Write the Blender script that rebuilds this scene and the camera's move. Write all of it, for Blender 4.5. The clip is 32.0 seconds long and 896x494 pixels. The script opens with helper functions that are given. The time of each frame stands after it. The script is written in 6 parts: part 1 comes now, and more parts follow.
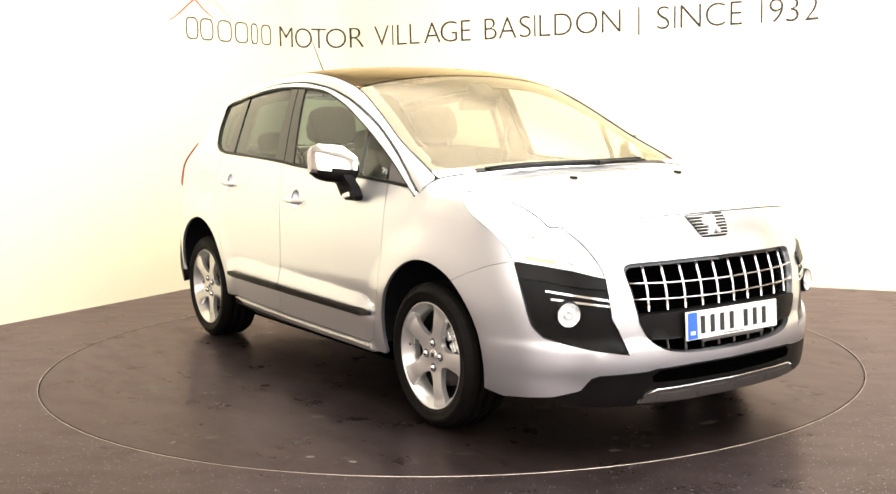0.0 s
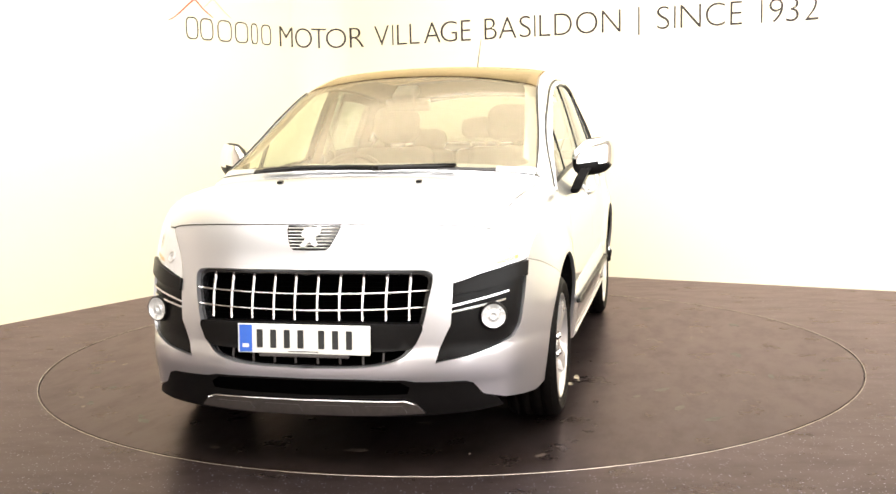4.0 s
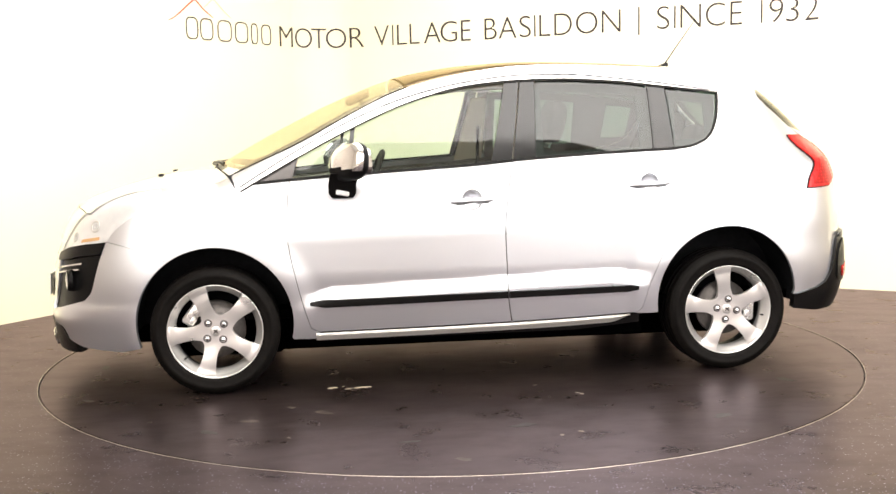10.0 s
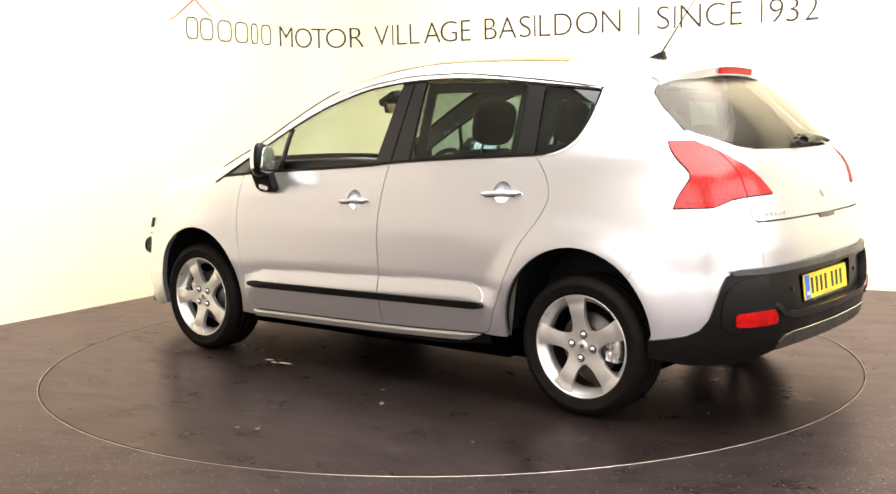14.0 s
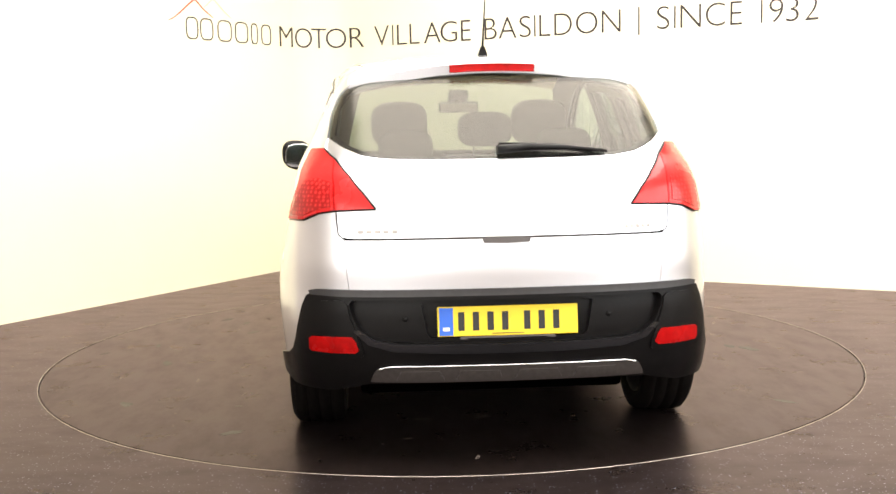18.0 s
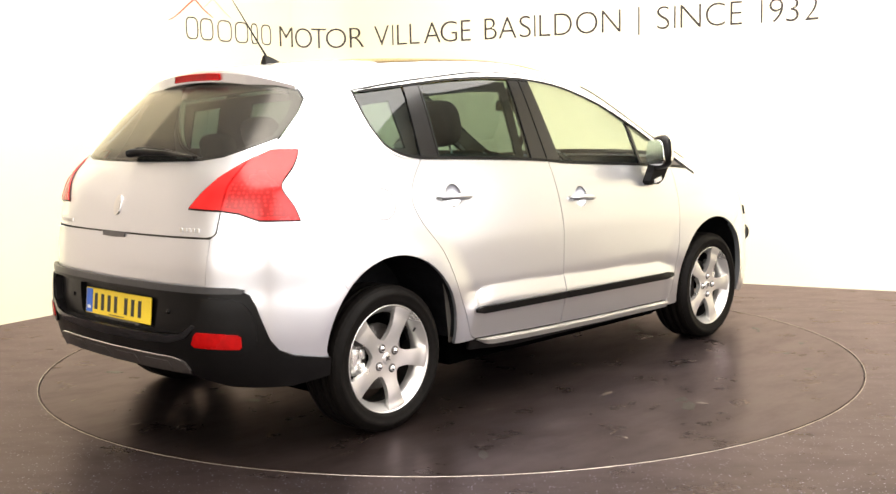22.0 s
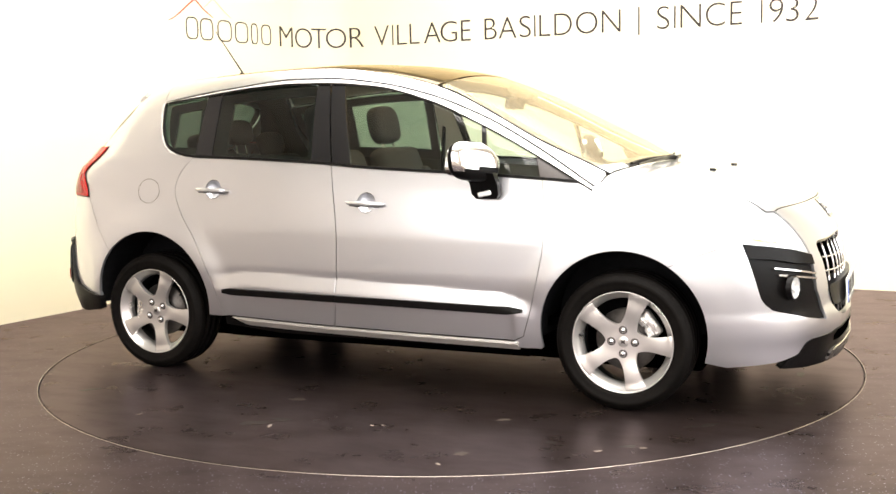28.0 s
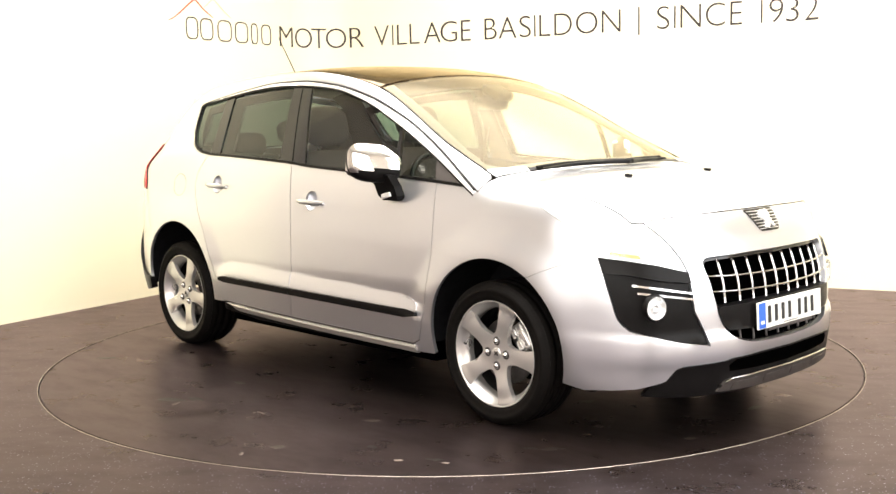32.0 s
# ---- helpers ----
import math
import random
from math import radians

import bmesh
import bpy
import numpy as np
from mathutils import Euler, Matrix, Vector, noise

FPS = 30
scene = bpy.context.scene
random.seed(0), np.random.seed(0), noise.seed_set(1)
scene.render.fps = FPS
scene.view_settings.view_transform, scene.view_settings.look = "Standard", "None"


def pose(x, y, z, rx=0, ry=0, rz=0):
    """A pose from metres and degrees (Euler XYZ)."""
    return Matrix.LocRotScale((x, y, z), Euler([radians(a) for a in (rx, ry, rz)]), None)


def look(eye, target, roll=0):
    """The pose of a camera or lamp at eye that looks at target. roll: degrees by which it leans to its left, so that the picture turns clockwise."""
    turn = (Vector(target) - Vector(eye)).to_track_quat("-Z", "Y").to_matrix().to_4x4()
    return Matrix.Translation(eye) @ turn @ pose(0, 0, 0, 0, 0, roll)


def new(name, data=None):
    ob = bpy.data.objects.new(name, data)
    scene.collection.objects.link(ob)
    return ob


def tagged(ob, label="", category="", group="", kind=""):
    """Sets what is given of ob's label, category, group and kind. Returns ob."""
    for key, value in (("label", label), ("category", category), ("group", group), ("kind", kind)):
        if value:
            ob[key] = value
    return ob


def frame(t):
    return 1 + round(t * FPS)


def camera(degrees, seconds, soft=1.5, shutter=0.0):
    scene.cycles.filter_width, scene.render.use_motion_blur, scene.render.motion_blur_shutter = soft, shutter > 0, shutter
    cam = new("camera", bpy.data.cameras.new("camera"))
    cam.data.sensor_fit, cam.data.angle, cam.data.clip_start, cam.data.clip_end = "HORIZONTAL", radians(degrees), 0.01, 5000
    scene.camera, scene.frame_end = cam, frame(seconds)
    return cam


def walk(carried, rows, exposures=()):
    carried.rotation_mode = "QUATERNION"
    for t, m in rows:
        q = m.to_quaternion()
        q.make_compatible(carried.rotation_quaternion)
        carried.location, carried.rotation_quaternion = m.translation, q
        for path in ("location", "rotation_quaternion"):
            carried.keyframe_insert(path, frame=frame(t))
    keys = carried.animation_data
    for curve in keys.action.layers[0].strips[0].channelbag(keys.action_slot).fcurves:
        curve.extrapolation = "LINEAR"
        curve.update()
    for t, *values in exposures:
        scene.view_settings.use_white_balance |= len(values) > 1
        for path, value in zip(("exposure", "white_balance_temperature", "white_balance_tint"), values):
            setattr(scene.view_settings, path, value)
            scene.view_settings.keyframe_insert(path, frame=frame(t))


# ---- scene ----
cam = camera(45.51, 32.0, soft=1.5)
EYE = look((0.0, -6.078, 1.2916), (-0.0057, -0.1159, 0.6163), -1.078)
walk(cam, [(0.0, EYE), (32.0, EYE)])

# ---------------------------------------------------------------- world and light
world = bpy.data.worlds.new("world")
scene.world = world
world.use_nodes = True
world.node_tree.nodes["Background"].inputs["Color"].default_value = (0.9, 0.95, 1.0, 1)
world.node_tree.nodes["Background"].inputs["Strength"].default_value = 0.02
scene.view_settings.exposure = 0.36


def area(name, loc, target, sx, sy, power, color):
    lamp = bpy.data.lights.new(name, "AREA")
    lamp.shape, lamp.size, lamp.size_y, lamp.energy, lamp.color = "RECTANGLE", sx, sy, power, color
    ob = new(name, lamp)
    ob.matrix_world = look(loc, target)
    return ob


CEIL = 4.0
WARM = (1.0, 0.945, 0.89)
# luminous ceiling over the turntable, itself out of view
area("ceiling_glow", (0.9, -1.4, CEIL - 0.1), (0.9, -1.4, 0), 5.4, 6.4, 330, WARM)
# fill lamps added out of view, behind the camera and to its right
area("east_fill", (3.60, -4.18, 2.0), (3.60 - 0.781, -4.18 + 0.625, 1.95), 5.6, 2.3, 165, (0.98, 0.975, 0.965))
area("south_fill", (-1.83, -6.51, 2.0), (-1.83 + 0.635, -6.51 + 0.772, 1.95), 5.4, 2.3, 148, (1.0, 0.955, 0.90))

# ---------------------------------------------------------------- materials


def nodes_of(name):
    m = bpy.data.materials.new(name)
    m.use_nodes = True
    nt = m.node_tree
    return m, nt, nt.nodes["Principled BSDF"]


def noise_node(nt, scale, detail=4, rough=0.55, coords="Object", stretch=None):
    tc = nt.nodes.new("ShaderNodeTexCoord")
    n = nt.nodes.new("ShaderNodeTexNoise")
    n.inputs["Scale"].default_value, n.inputs["Detail"].default_value, n.inputs["Roughness"].default_value = scale, detail, rough
    if stretch:
        mp = nt.nodes.new("ShaderNodeMapping")
        mp.inputs["Scale"].default_value = stretch
        nt.links.new(tc.outputs[coords], mp.inputs["Vector"])
        nt.links.new(mp.outputs["Vector"], n.inputs["Vector"])
    else:
        nt.links.new(tc.outputs[coords], n.inputs["Vector"])
    return n


def ramp(nt, src, stops):
    r = nt.nodes.new("ShaderNodeValToRGB")
    while len(r.color_ramp.elements) < len(stops):
        r.color_ramp.elements.new(0.5)
    for e, (p, c) in zip(r.color_ramp.elements, stops):
        e.position, e.color = p, (*c, 1) if len(c) == 3 else c
    nt.links.new(src, r.inputs["Fac"])
    return r


def grey(v):
    return (v, v, v)


def plain(name, color, rough=0.5, metal=0.0, vary=0.08, scale=30, bump=0.0, bscale=400, coat=0.0, spec=0.5, rvary=0.06):
    """A surface with slight colour and gloss variation and an optional fine relief."""
    m, nt, b = nodes_of(name)
    b.inputs["Metallic"].default_value = metal
    b.inputs["Coat Weight"].default_value = coat
    b.inputs["Coat Roughness"].default_value = 0.03
    b.inputs["Specular IOR Level"].default_value = spec
    n = noise_node(nt, scale)
    lo = tuple(c * (1 - vary) for c in color)
    hi = tuple(min(1, c * (1 + vary)) for c in color)
    nt.links.new(ramp(nt, n.outputs["Fac"], [(0.3, lo), (0.7, hi)]).outputs["Color"], b.inputs["Base Color"])
    n2 = noise_node(nt, scale * 0.23, 3)
    nt.links.new(ramp(nt, n2.outputs["Fac"], [(0.3, grey(max(0.02, rough - rvary))), (0.7, grey(rough + rvary))]).outputs["Color"], b.inputs["Roughness"])
    if bump:
        bn = nt.nodes.new("ShaderNodeBump")
        bn.inputs["Strength"].default_value, bn.inputs["Distance"].default_value = bump, 0.002
        nt.links.new(noise_node(nt, bscale, 2).outputs["Fac"], bn.inputs["Height"])
        nt.links.new(bn.outputs["Normal"], b.inputs["Normal"])
    return m


def glass(name, tint, bare=0.08, gloss=(1, 1, 1), rough=0.0, veil=0.0, veil_color=(0.8, 0.75, 0.65)):
    """Thin pane: tinted see-through, mirror gloss that grows towards grazing angles, and a diffuse veil painting in
    reflected haze.
    """
    m, nt, b = nodes_of(name)
    nt.nodes.remove(b)
    tr, gl, mix, lw = (nt.nodes.new(k) for k in ("ShaderNodeBsdfTransparent", "ShaderNodeBsdfGlossy", "ShaderNodeMixShader", "ShaderNodeLayerWeight"))
    tr.inputs["Color"].default_value = (*tint, 1)
    gl.inputs["Roughness"].default_value = rough
    gl.inputs["Color"].default_value = (*gloss, 1)
    lw.inputs["Blend"].default_value = 0.5
    pw, ml = nt.nodes.new("ShaderNodeMath"), nt.nodes.new("ShaderNodeMath")
    pw.operation, ml.operation = "POWER", "MULTIPLY_ADD"
    pw.inputs[1].default_value = 4.9
    ml.inputs[1].default_value, ml.inputs[2].default_value = 1 - bare, bare
    nt.links.new(lw.outputs["Facing"], pw.inputs[0])
    nt.links.new(pw.outputs[0], ml.inputs[0])
    nt.links.new(ml.outputs[0], mix.inputs["Fac"])
    nt.links.new(tr.outputs[0], mix.inputs[1])
    nt.links.new(gl.outputs[0], mix.inputs[2])
    last = mix.outputs[0]
    # pale diffuse share stands in for bright haze reflected by the pane
    if veil:
        df, m2 = nt.nodes.new("ShaderNodeBsdfDiffuse"), nt.nodes.new("ShaderNodeMixShader")
        df.inputs["Color"].default_value = (*veil_color, 1)
        n = noise_node(nt, 3.0, 3)
        nt.links.new(ramp(nt, n.outputs["Fac"], [(0.3, grey(veil * 0.85)), (0.7, grey(veil * 1.15))]).outputs["Color"], m2.inputs["Fac"])
        nt.links.new(last, m2.inputs[1])
        nt.links.new(df.outputs[0], m2.inputs[2])
        last = m2.outputs[0]
    nt.links.new(last, nt.nodes["Material Output"].inputs["Surface"])
    return m


def paint_material():
    m, nt, b = nodes_of("silver_paint")
    n = noise_node(nt, 2500, 2)
    nt.links.new(ramp(nt, n.outputs["Fac"], [(0.35, (0.695, 0.705, 0.75)), (0.65, (0.765, 0.775, 0.815))]).outputs["Color"], b.inputs["Base Color"])
    b.inputs["Metallic"].default_value = 0.90
    b.inputs["Roughness"].default_value = 0.33
    b.inputs["Coat Weight"].default_value = 1.0
    b.inputs["Coat Roughness"].default_value = 0.04
    return m


COATING = 0.76


def floor_material(name, fleck, seed, shade):
    """Dark sealed floor of a middle shade: soft blotches, streaks and, if asked, fine bright flecks."""
    m, nt, b = nodes_of(name)
    big = noise_node(nt, 1.3 + seed, 6, 0.6)
    base = ramp(nt, big.outputs["Fac"], [(p, tuple(c * k for c in shade)) for p, k in ((0.25, 0.6), (0.5, 1.0), (0.75, 1.45))])
    streak = noise_node(nt, 9, 5, 0.6, stretch=(0.35, 1.6, 1))
    st = ramp(nt, streak.outputs["Fac"], [(0.60, (0, 0, 0)), (0.76, (1, 1, 1))])
    mix = nt.nodes.new("ShaderNodeMix")
    mix.data_type = "RGBA"
    mul = nt.nodes.new("ShaderNodeMath")
    mul.operation = "MULTIPLY"
    mul.inputs[1].default_value = 0.22
    nt.links.new(st.outputs["Color"], mul.inputs[0])
    nt.links.new(mul.outputs[0], mix.inputs["Factor"])
    nt.links.new(base.outputs["Color"], mix.inputs["A"])
    mix.inputs["B"].default_value = (0.045, 0.036, 0.031, 1)
    last = mix.outputs["Result"]
    if fleck:
        vor = nt.nodes.new("ShaderNodeTexVoronoi")
        vor.inputs["Scale"].default_value = 75
        tc = nt.nodes.new("ShaderNodeTexCoord")
        nt.links.new(tc.outputs["Object"], vor.inputs["Vector"])
        fl = ramp(nt, vor.outputs["Distance"], [(0.16, (1, 1, 1)), (0.26, (0, 0, 0))])
        pick = nt.nodes.new("ShaderNodeSeparateColor")
        nt.links.new(vor.outputs["Color"], pick.inputs["Color"])
        pr = ramp(nt, pick.outputs["Red"], [(0.58, (0, 0, 0)), (0.96, grey(0.5))])
        m2 = nt.nodes.new("ShaderNodeMath")
        m2.operation = "MULTIPLY"
        nt.links.new(fl.outputs["Color"], m2.inputs[0])
        nt.links.new(pr.outputs["Color"], m2.inputs[1])
        mix2 = nt.nodes.new("ShaderNodeMix")
        mix2.data_type = "RGBA"
        nt.links.new(m2.outputs[0], mix2.inputs["Factor"])
        nt.links.new(last, mix2.inputs["A"])
        mix2.inputs["B"].default_value = (0.42, 0.42, 0.52, 1)
        last = mix2.outputs["Result"]
    b.inputs["Specular IOR Level"].default_value = 0.0
    b.inputs["Roughness"].default_value = 0.9
    nt.links.new(last, b.inputs["Base Color"])
    bn = nt.nodes.new("ShaderNodeBump")
    bn.inputs["Strength"].default_value, bn.inputs["Distance"].default_value = 0.12, 0.002
    nt.links.new(noise_node(nt, 160, 3).outputs["Fac"], bn.inputs["Height"])
    nt.links.new(bn.outputs["Normal"], b.inputs["Normal"])
    # worn, slightly reddish sealing coat: gloss that grows towards grazing angles
    gl, mx, fre, ml = (nt.nodes.new(k) for k in ("ShaderNodeBsdfGlossy", "ShaderNodeMixShader", "ShaderNodeFresnel", "ShaderNodeMath"))
    rn = noise_node(nt, 4.0, 6, 0.65)
    nt.links.new(ramp(nt, rn.outputs["Fac"], [(0.3, grey(0.25)), (0.7, grey(0.36))]).outputs["Color"], gl.inputs["Roughness"])
    wear = noise_node(nt, 5.5, 7, 0.68, stretch=(0.6, 1.3, 1))
    nt.links.new(ramp(nt, wear.outputs["Fac"], [(0.30, (0.80, 0.67, 0.71)), (0.55, (0.97, 0.815, 0.86)), (0.72, (1.0, 0.865, 0.90))]).outputs["Color"], gl.inputs["Color"])
    nt.links.new(bn.outputs["Normal"], gl.inputs["Normal"])
    fre.inputs["IOR"].default_value = 1.24
    ml.operation = "MULTIPLY"
    ml.inputs[1].default_value = COATING
    nt.links.new(fre.outputs[0], ml.inputs[0])
    nt.links.new(ml.outputs[0], mx.inputs["Fac"])
    nt.links.new(b.outputs[0], mx.inputs[1])
    nt.links.new(gl.outputs[0], mx.inputs[2])
    nt.links.new(mx.outputs[0], nt.nodes["Material Output"].inputs["Surface"])
    return m


PAINT = paint_material()
WALL = plain("wall_paint", (0.88, 0.822, 0.615), 0.6, vary=0.012, scale=1.5, bump=0.05, bscale=90)
DARKWALL = plain("back_wall_paint", (0.54, 0.475, 0.41), 0.7, vary=0.2, scale=2, bump=0.05, bscale=60)
CEILM = plain("ceiling_paint", (0.80, 0.78, 0.72), 0.8, vary=0.03, scale=2)
FLOOR = floor_material("floor_screed", True, 0.0, (0.0125, 0.0086, 0.0075))
TABLE = floor_material("turntable_top", False, 0.4, (0.0075, 0.0049, 0.0040))
BLACK = plain("black_plastic", (0.005, 0.0045, 0.0045), 0.34, vary=0.15, scale=60, bump=0.06, bscale=500, spec=0.15)
GLOSSBLACK = plain("gloss_black", (0.010, 0.010, 0.011), 0.12, vary=0.1, scale=40)
TYRE = plain("tyre_rubber", (0.0055, 0.0047, 0.0042), 0.55, vary=0.25, scale=40, bump=0.2, bscale=300, spec=0.07)
ALLOY = plain("alloy_silver", (0.70, 0.685, 0.665), 0.28, 0.75, vary=0.012, scale=12, rvary=0.01)
CHROME = plain("chrome", (0.74, 0.74, 0.75), 0.12, 1.0, vary=0.02, scale=20, rvary=0.03)
# near-black, with the shade inside the wheel put into the colour
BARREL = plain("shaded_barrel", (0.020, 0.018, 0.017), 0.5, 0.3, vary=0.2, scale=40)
STEEL = plain("brake_steel", (0.11, 0.10, 0.095), 0.42, 0.8, vary=0.15, scale=60)
EDGE = plain("rim_metal", (0.50, 0.44, 0.39), 0.38, 0.9, vary=0.2, scale=8)
# almost no colour or gloss: shade below the car and in openings painted in
DARK = plain("deep_shade_black", (0.0008, 0.0008, 0.0008), 0.95, vary=0.2, scale=20, spec=0.0)
LINER = plain("arch_felt", (0.006, 0.006, 0.007), 0.8, vary=0.3, scale=30, bump=0.3, bscale=120, spec=0.1)
TRIMGREY = plain("trim_grey", (0.07, 0.062, 0.06), 0.35, vary=0.1, scale=40)
CLOTH = plain("seat_cloth", (0.050, 0.048, 0.047), 0.9, vary=0.12, scale=22)
DASH = plain("dashboard_plastic", (0.075, 0.068, 0.058), 0.65, vary=0.10, scale=15)
LINING = plain("headlining", (0.44, 0.40, 0.34), 0.9, vary=0.04, scale=12)
CLEAR = glass("clear_glass", (0.74, 0.84, 0.81), 0.04)
SCREEN = glass("windscreen_glass", (0.82, 0.85, 0.74), 0.03, gloss=(0.95, 0.82, 0.60), rough=0.2, veil=0.085, veil_color=(0.80, 0.68, 0.48))
REARGLASS = glass("rear_window_glass", (0.21, 0.26, 0.24), 0.06, gloss=(0.92, 0.86, 0.78), rough=0.22, veil=0.012, veil_color=(0.85, 0.80, 0.74))
PRIVACY = glass("privacy_glass", (0.20, 0.28, 0.265), 0.05)
ROOFGLASS = glass("roof_glass", (0.24, 0.18, 0.12), 0.13, gloss=(0.95, 0.80, 0.60))
LAMPCLEAR = glass("lamp_lens", (0.96, 0.97, 0.98), 0.05)
REFLECTOR = plain("lamp_reflector", (0.95, 0.95, 0.96), 0.34, 0.6, vary=0.06, scale=40)
FOGWHITE = plain("fog_reflector", (0.92, 0.92, 0.905), 0.25, 0.45, vary=0.05, scale=60)
RED = plain("red_lens", (0.50, 0.014, 0.014), 0.25, vary=0.10, scale=25, spec=0.3, coat=0.25)
REDDARK = plain("red_lens_inner", (0.34, 0.003, 0.003), 0.25, vary=0.25, scale=25, spec=0.2)


def cell_lens():
    """Red lens with a fine honeycomb of small reflector cells."""
    m, nt, b = nodes_of("red_cell_lens")
    tc, vor = nt.nodes.new("ShaderNodeTexCoord"), nt.nodes.new("ShaderNodeTexVoronoi")
    vor.inputs["Scale"].default_value, vor.inputs["Randomness"].default_value = 62, 0.25
    nt.links.new(tc.outputs["Object"], vor.inputs["Vector"])
    nt.links.new(ramp(nt, vor.outputs["Distance"], [(0.25, (0.55, 0.022, 0.02)), (0.5, (0.30, 0.006, 0.006))]).outputs["Color"], b.inputs["Base Color"])
    b.inputs["Roughness"].default_value, b.inputs["Coat Weight"].default_value = 0.25, 0.0
    return m


REDCELL = cell_lens()
AMBER = plain("amber_lens", (0.80, 0.46, 0.20), 0.2, vary=0.1)
CRUMB = plain("crumb_dust", (0.13, 0.10, 0.085), 0.8, vary=0.3, scale=60)
PLATEW = plain("plate_white", (0.80, 0.80, 0.76), 0.45, vary=0.02)
PLATEY = plain("plate_yellow", (0.85, 0.62, 0.03), 0.45, vary=0.02)
PLATEB = plain("plate_blue", (0.03, 0.13, 0.60), 0.4, vary=0.04)
INK = plain("plate_ink", (0.02, 0.02, 0.02), 0.5)
SIGN = plain("sign_brown", (0.026, 0.019, 0.018), 0.55, vary=0.1)
SIGNRED = plain("sign_red", (0.50, 0.10, 0.07), 0.55, vary=0.1)
SIGNPALE = plain("sign_pale", (0.50, 0.40, 0.33), 0.55, vary=0.1)
TAPE = plain("old_tape", (0.36, 0.30, 0.22), 0.7, vary=0.3, scale=60)
SCUFF = plain("rubber_scuff", (0.018, 0.0125, 0.0105), 0.4, vary=0.3, scale=40, spec=0.2)
MIRRORCAP = plain("satin_chrome", (0.86, 0.85, 0.84), 0.12, 0.95, vary=0.02, scale=20, rvary=0.03)
SILLMETAL = plain("sill_metal", (0.76, 0.725, 0.69), 0.30, 0.7, vary=0.015, scale=8, rvary=0.02)
# paler than the bumper: light on its upward ledge is put into the colour
LITLEDGE = plain("lit_ledge_plastic", (0.030, 0.029, 0.030), 0.35, vary=0.12, scale=40)
SMUDGE = plain("pale_smudge", (0.050, 0.037, 0.031), 0.42, vary=0.35, scale=25, spec=0.15)
SATIN = plain("satin_strip", (0.80, 0.79, 0.77), 0.25, 0.4, vary=0.02, scale=30)
SKIRT = plain("brushed_skid_metal", (0.10, 0.088, 0.082), 0.36, 0.6, vary=0.1, scale=60)
LIGHTM = bpy.data.materials.new("lamp_diffuser")
LIGHTM.use_nodes = True
LIGHTM.node_tree.nodes["Principled BSDF"].inputs["Emission Color"].default_value = (*WARM, 1)
LIGHTM.node_tree.nodes["Principled BSDF"].inputs["Emission Strength"].default_value = 2.4

# ---------------------------------------------------------------- mesh helpers


def part(name, bm, mat, parent=None, label="", smooth=False, kind=""):
    me = bpy.data.meshes.new(name)
    bm.to_mesh(me)
    bm.free()
    me.materials.append(mat)
    if smooth:
        me.polygons.foreach_set("use_smooth", [True] * len(me.polygons))
    ob = new(name, me)
    ob.parent = parent
    return tagged(ob, label, kind=kind)


def from_arrays(name, verts, faces, mat, parent=None, label="", smooth=True, normals=None):
    me = bpy.data.meshes.new(name)
    me.from_pydata([tuple(v) for v in verts], [], [tuple(f) for f in faces])
    me.materials.append(mat)
    me.polygons.foreach_set("use_smooth", [smooth] * len(me.polygons))
    if normals is not None:
        me.normals_split_custom_set_from_vertices([tuple(n) for n in normals])
    me.update()
    ob = new(name, me)
    ob.parent = parent
    return tagged(ob, label)


def box_bm(size, loc=(0, 0, 0), rot=(0, 0, 0), bevel=0.0, seg=2, bm=None):
    bm = bm or bmesh.new()
    m = pose(*loc, *rot) @ Matrix.Diagonal((*size, 1))
    made = bmesh.ops.create_cube(bm, size=1.0, matrix=m)
    if bevel:
        es = list({e for v in made["verts"] for e in v.link_edges})
        bmesh.ops.bevel(bm, geom=es, offset=bevel, segments=seg, profile=0.5, affect="EDGES", clamp_overlap=True)
    return bm


def rbox(name, size, loc, mat, parent, rot=(0, 0, 0), bevel=0.01, seg=3, label=""):
    return part(name, box_bm(size, loc, rot, bevel, seg), mat, parent, label, smooth=bevel > 0.015)


def tube(name, pts, radius, mat, parent=None, label="", closed=False, n=8, flat=1.0):
    """A round bar along points; radius may be a list."""
    P = [Vector(p) for p in pts]
    R = radius if isinstance(radius, (list, tuple)) else [radius] * len(P)
    vs, fs = [], []
    up = Vector((0, 0, 1))
    for i, p in enumerate(P):
        a, b = P[max(0, i - 1)] if not closed else P[i - 1], P[min(len(P) - 1, i + 1)] if not closed else P[(i + 1) % len(P)]
        d = (b - a).normalized()
        u = d.cross(up)
        u = u.normalized() if u.length > 1e-4 else Vector((1, 0, 0))
        w = u.cross(d)
        for k in range(n):
            t = 2 * math.pi * k / n
            vs.append(p + R[i] * (math.cos(t) * u + flat * math.sin(t) * w))
    m = len(P)
    for i in range(m if closed else m - 1):
        for k in range(n):
            j = (i + 1) % m
            fs.append((i * n + k, i * n + (k + 1) % n, j * n + (k + 1) % n, j * n + k))
    if not closed:
        fs.append(tuple(range(n)))
        fs.append(tuple((m - 1) * n + k for k in reversed(range(n))))
    return from_arrays(name, vs, fs, mat, parent, label)


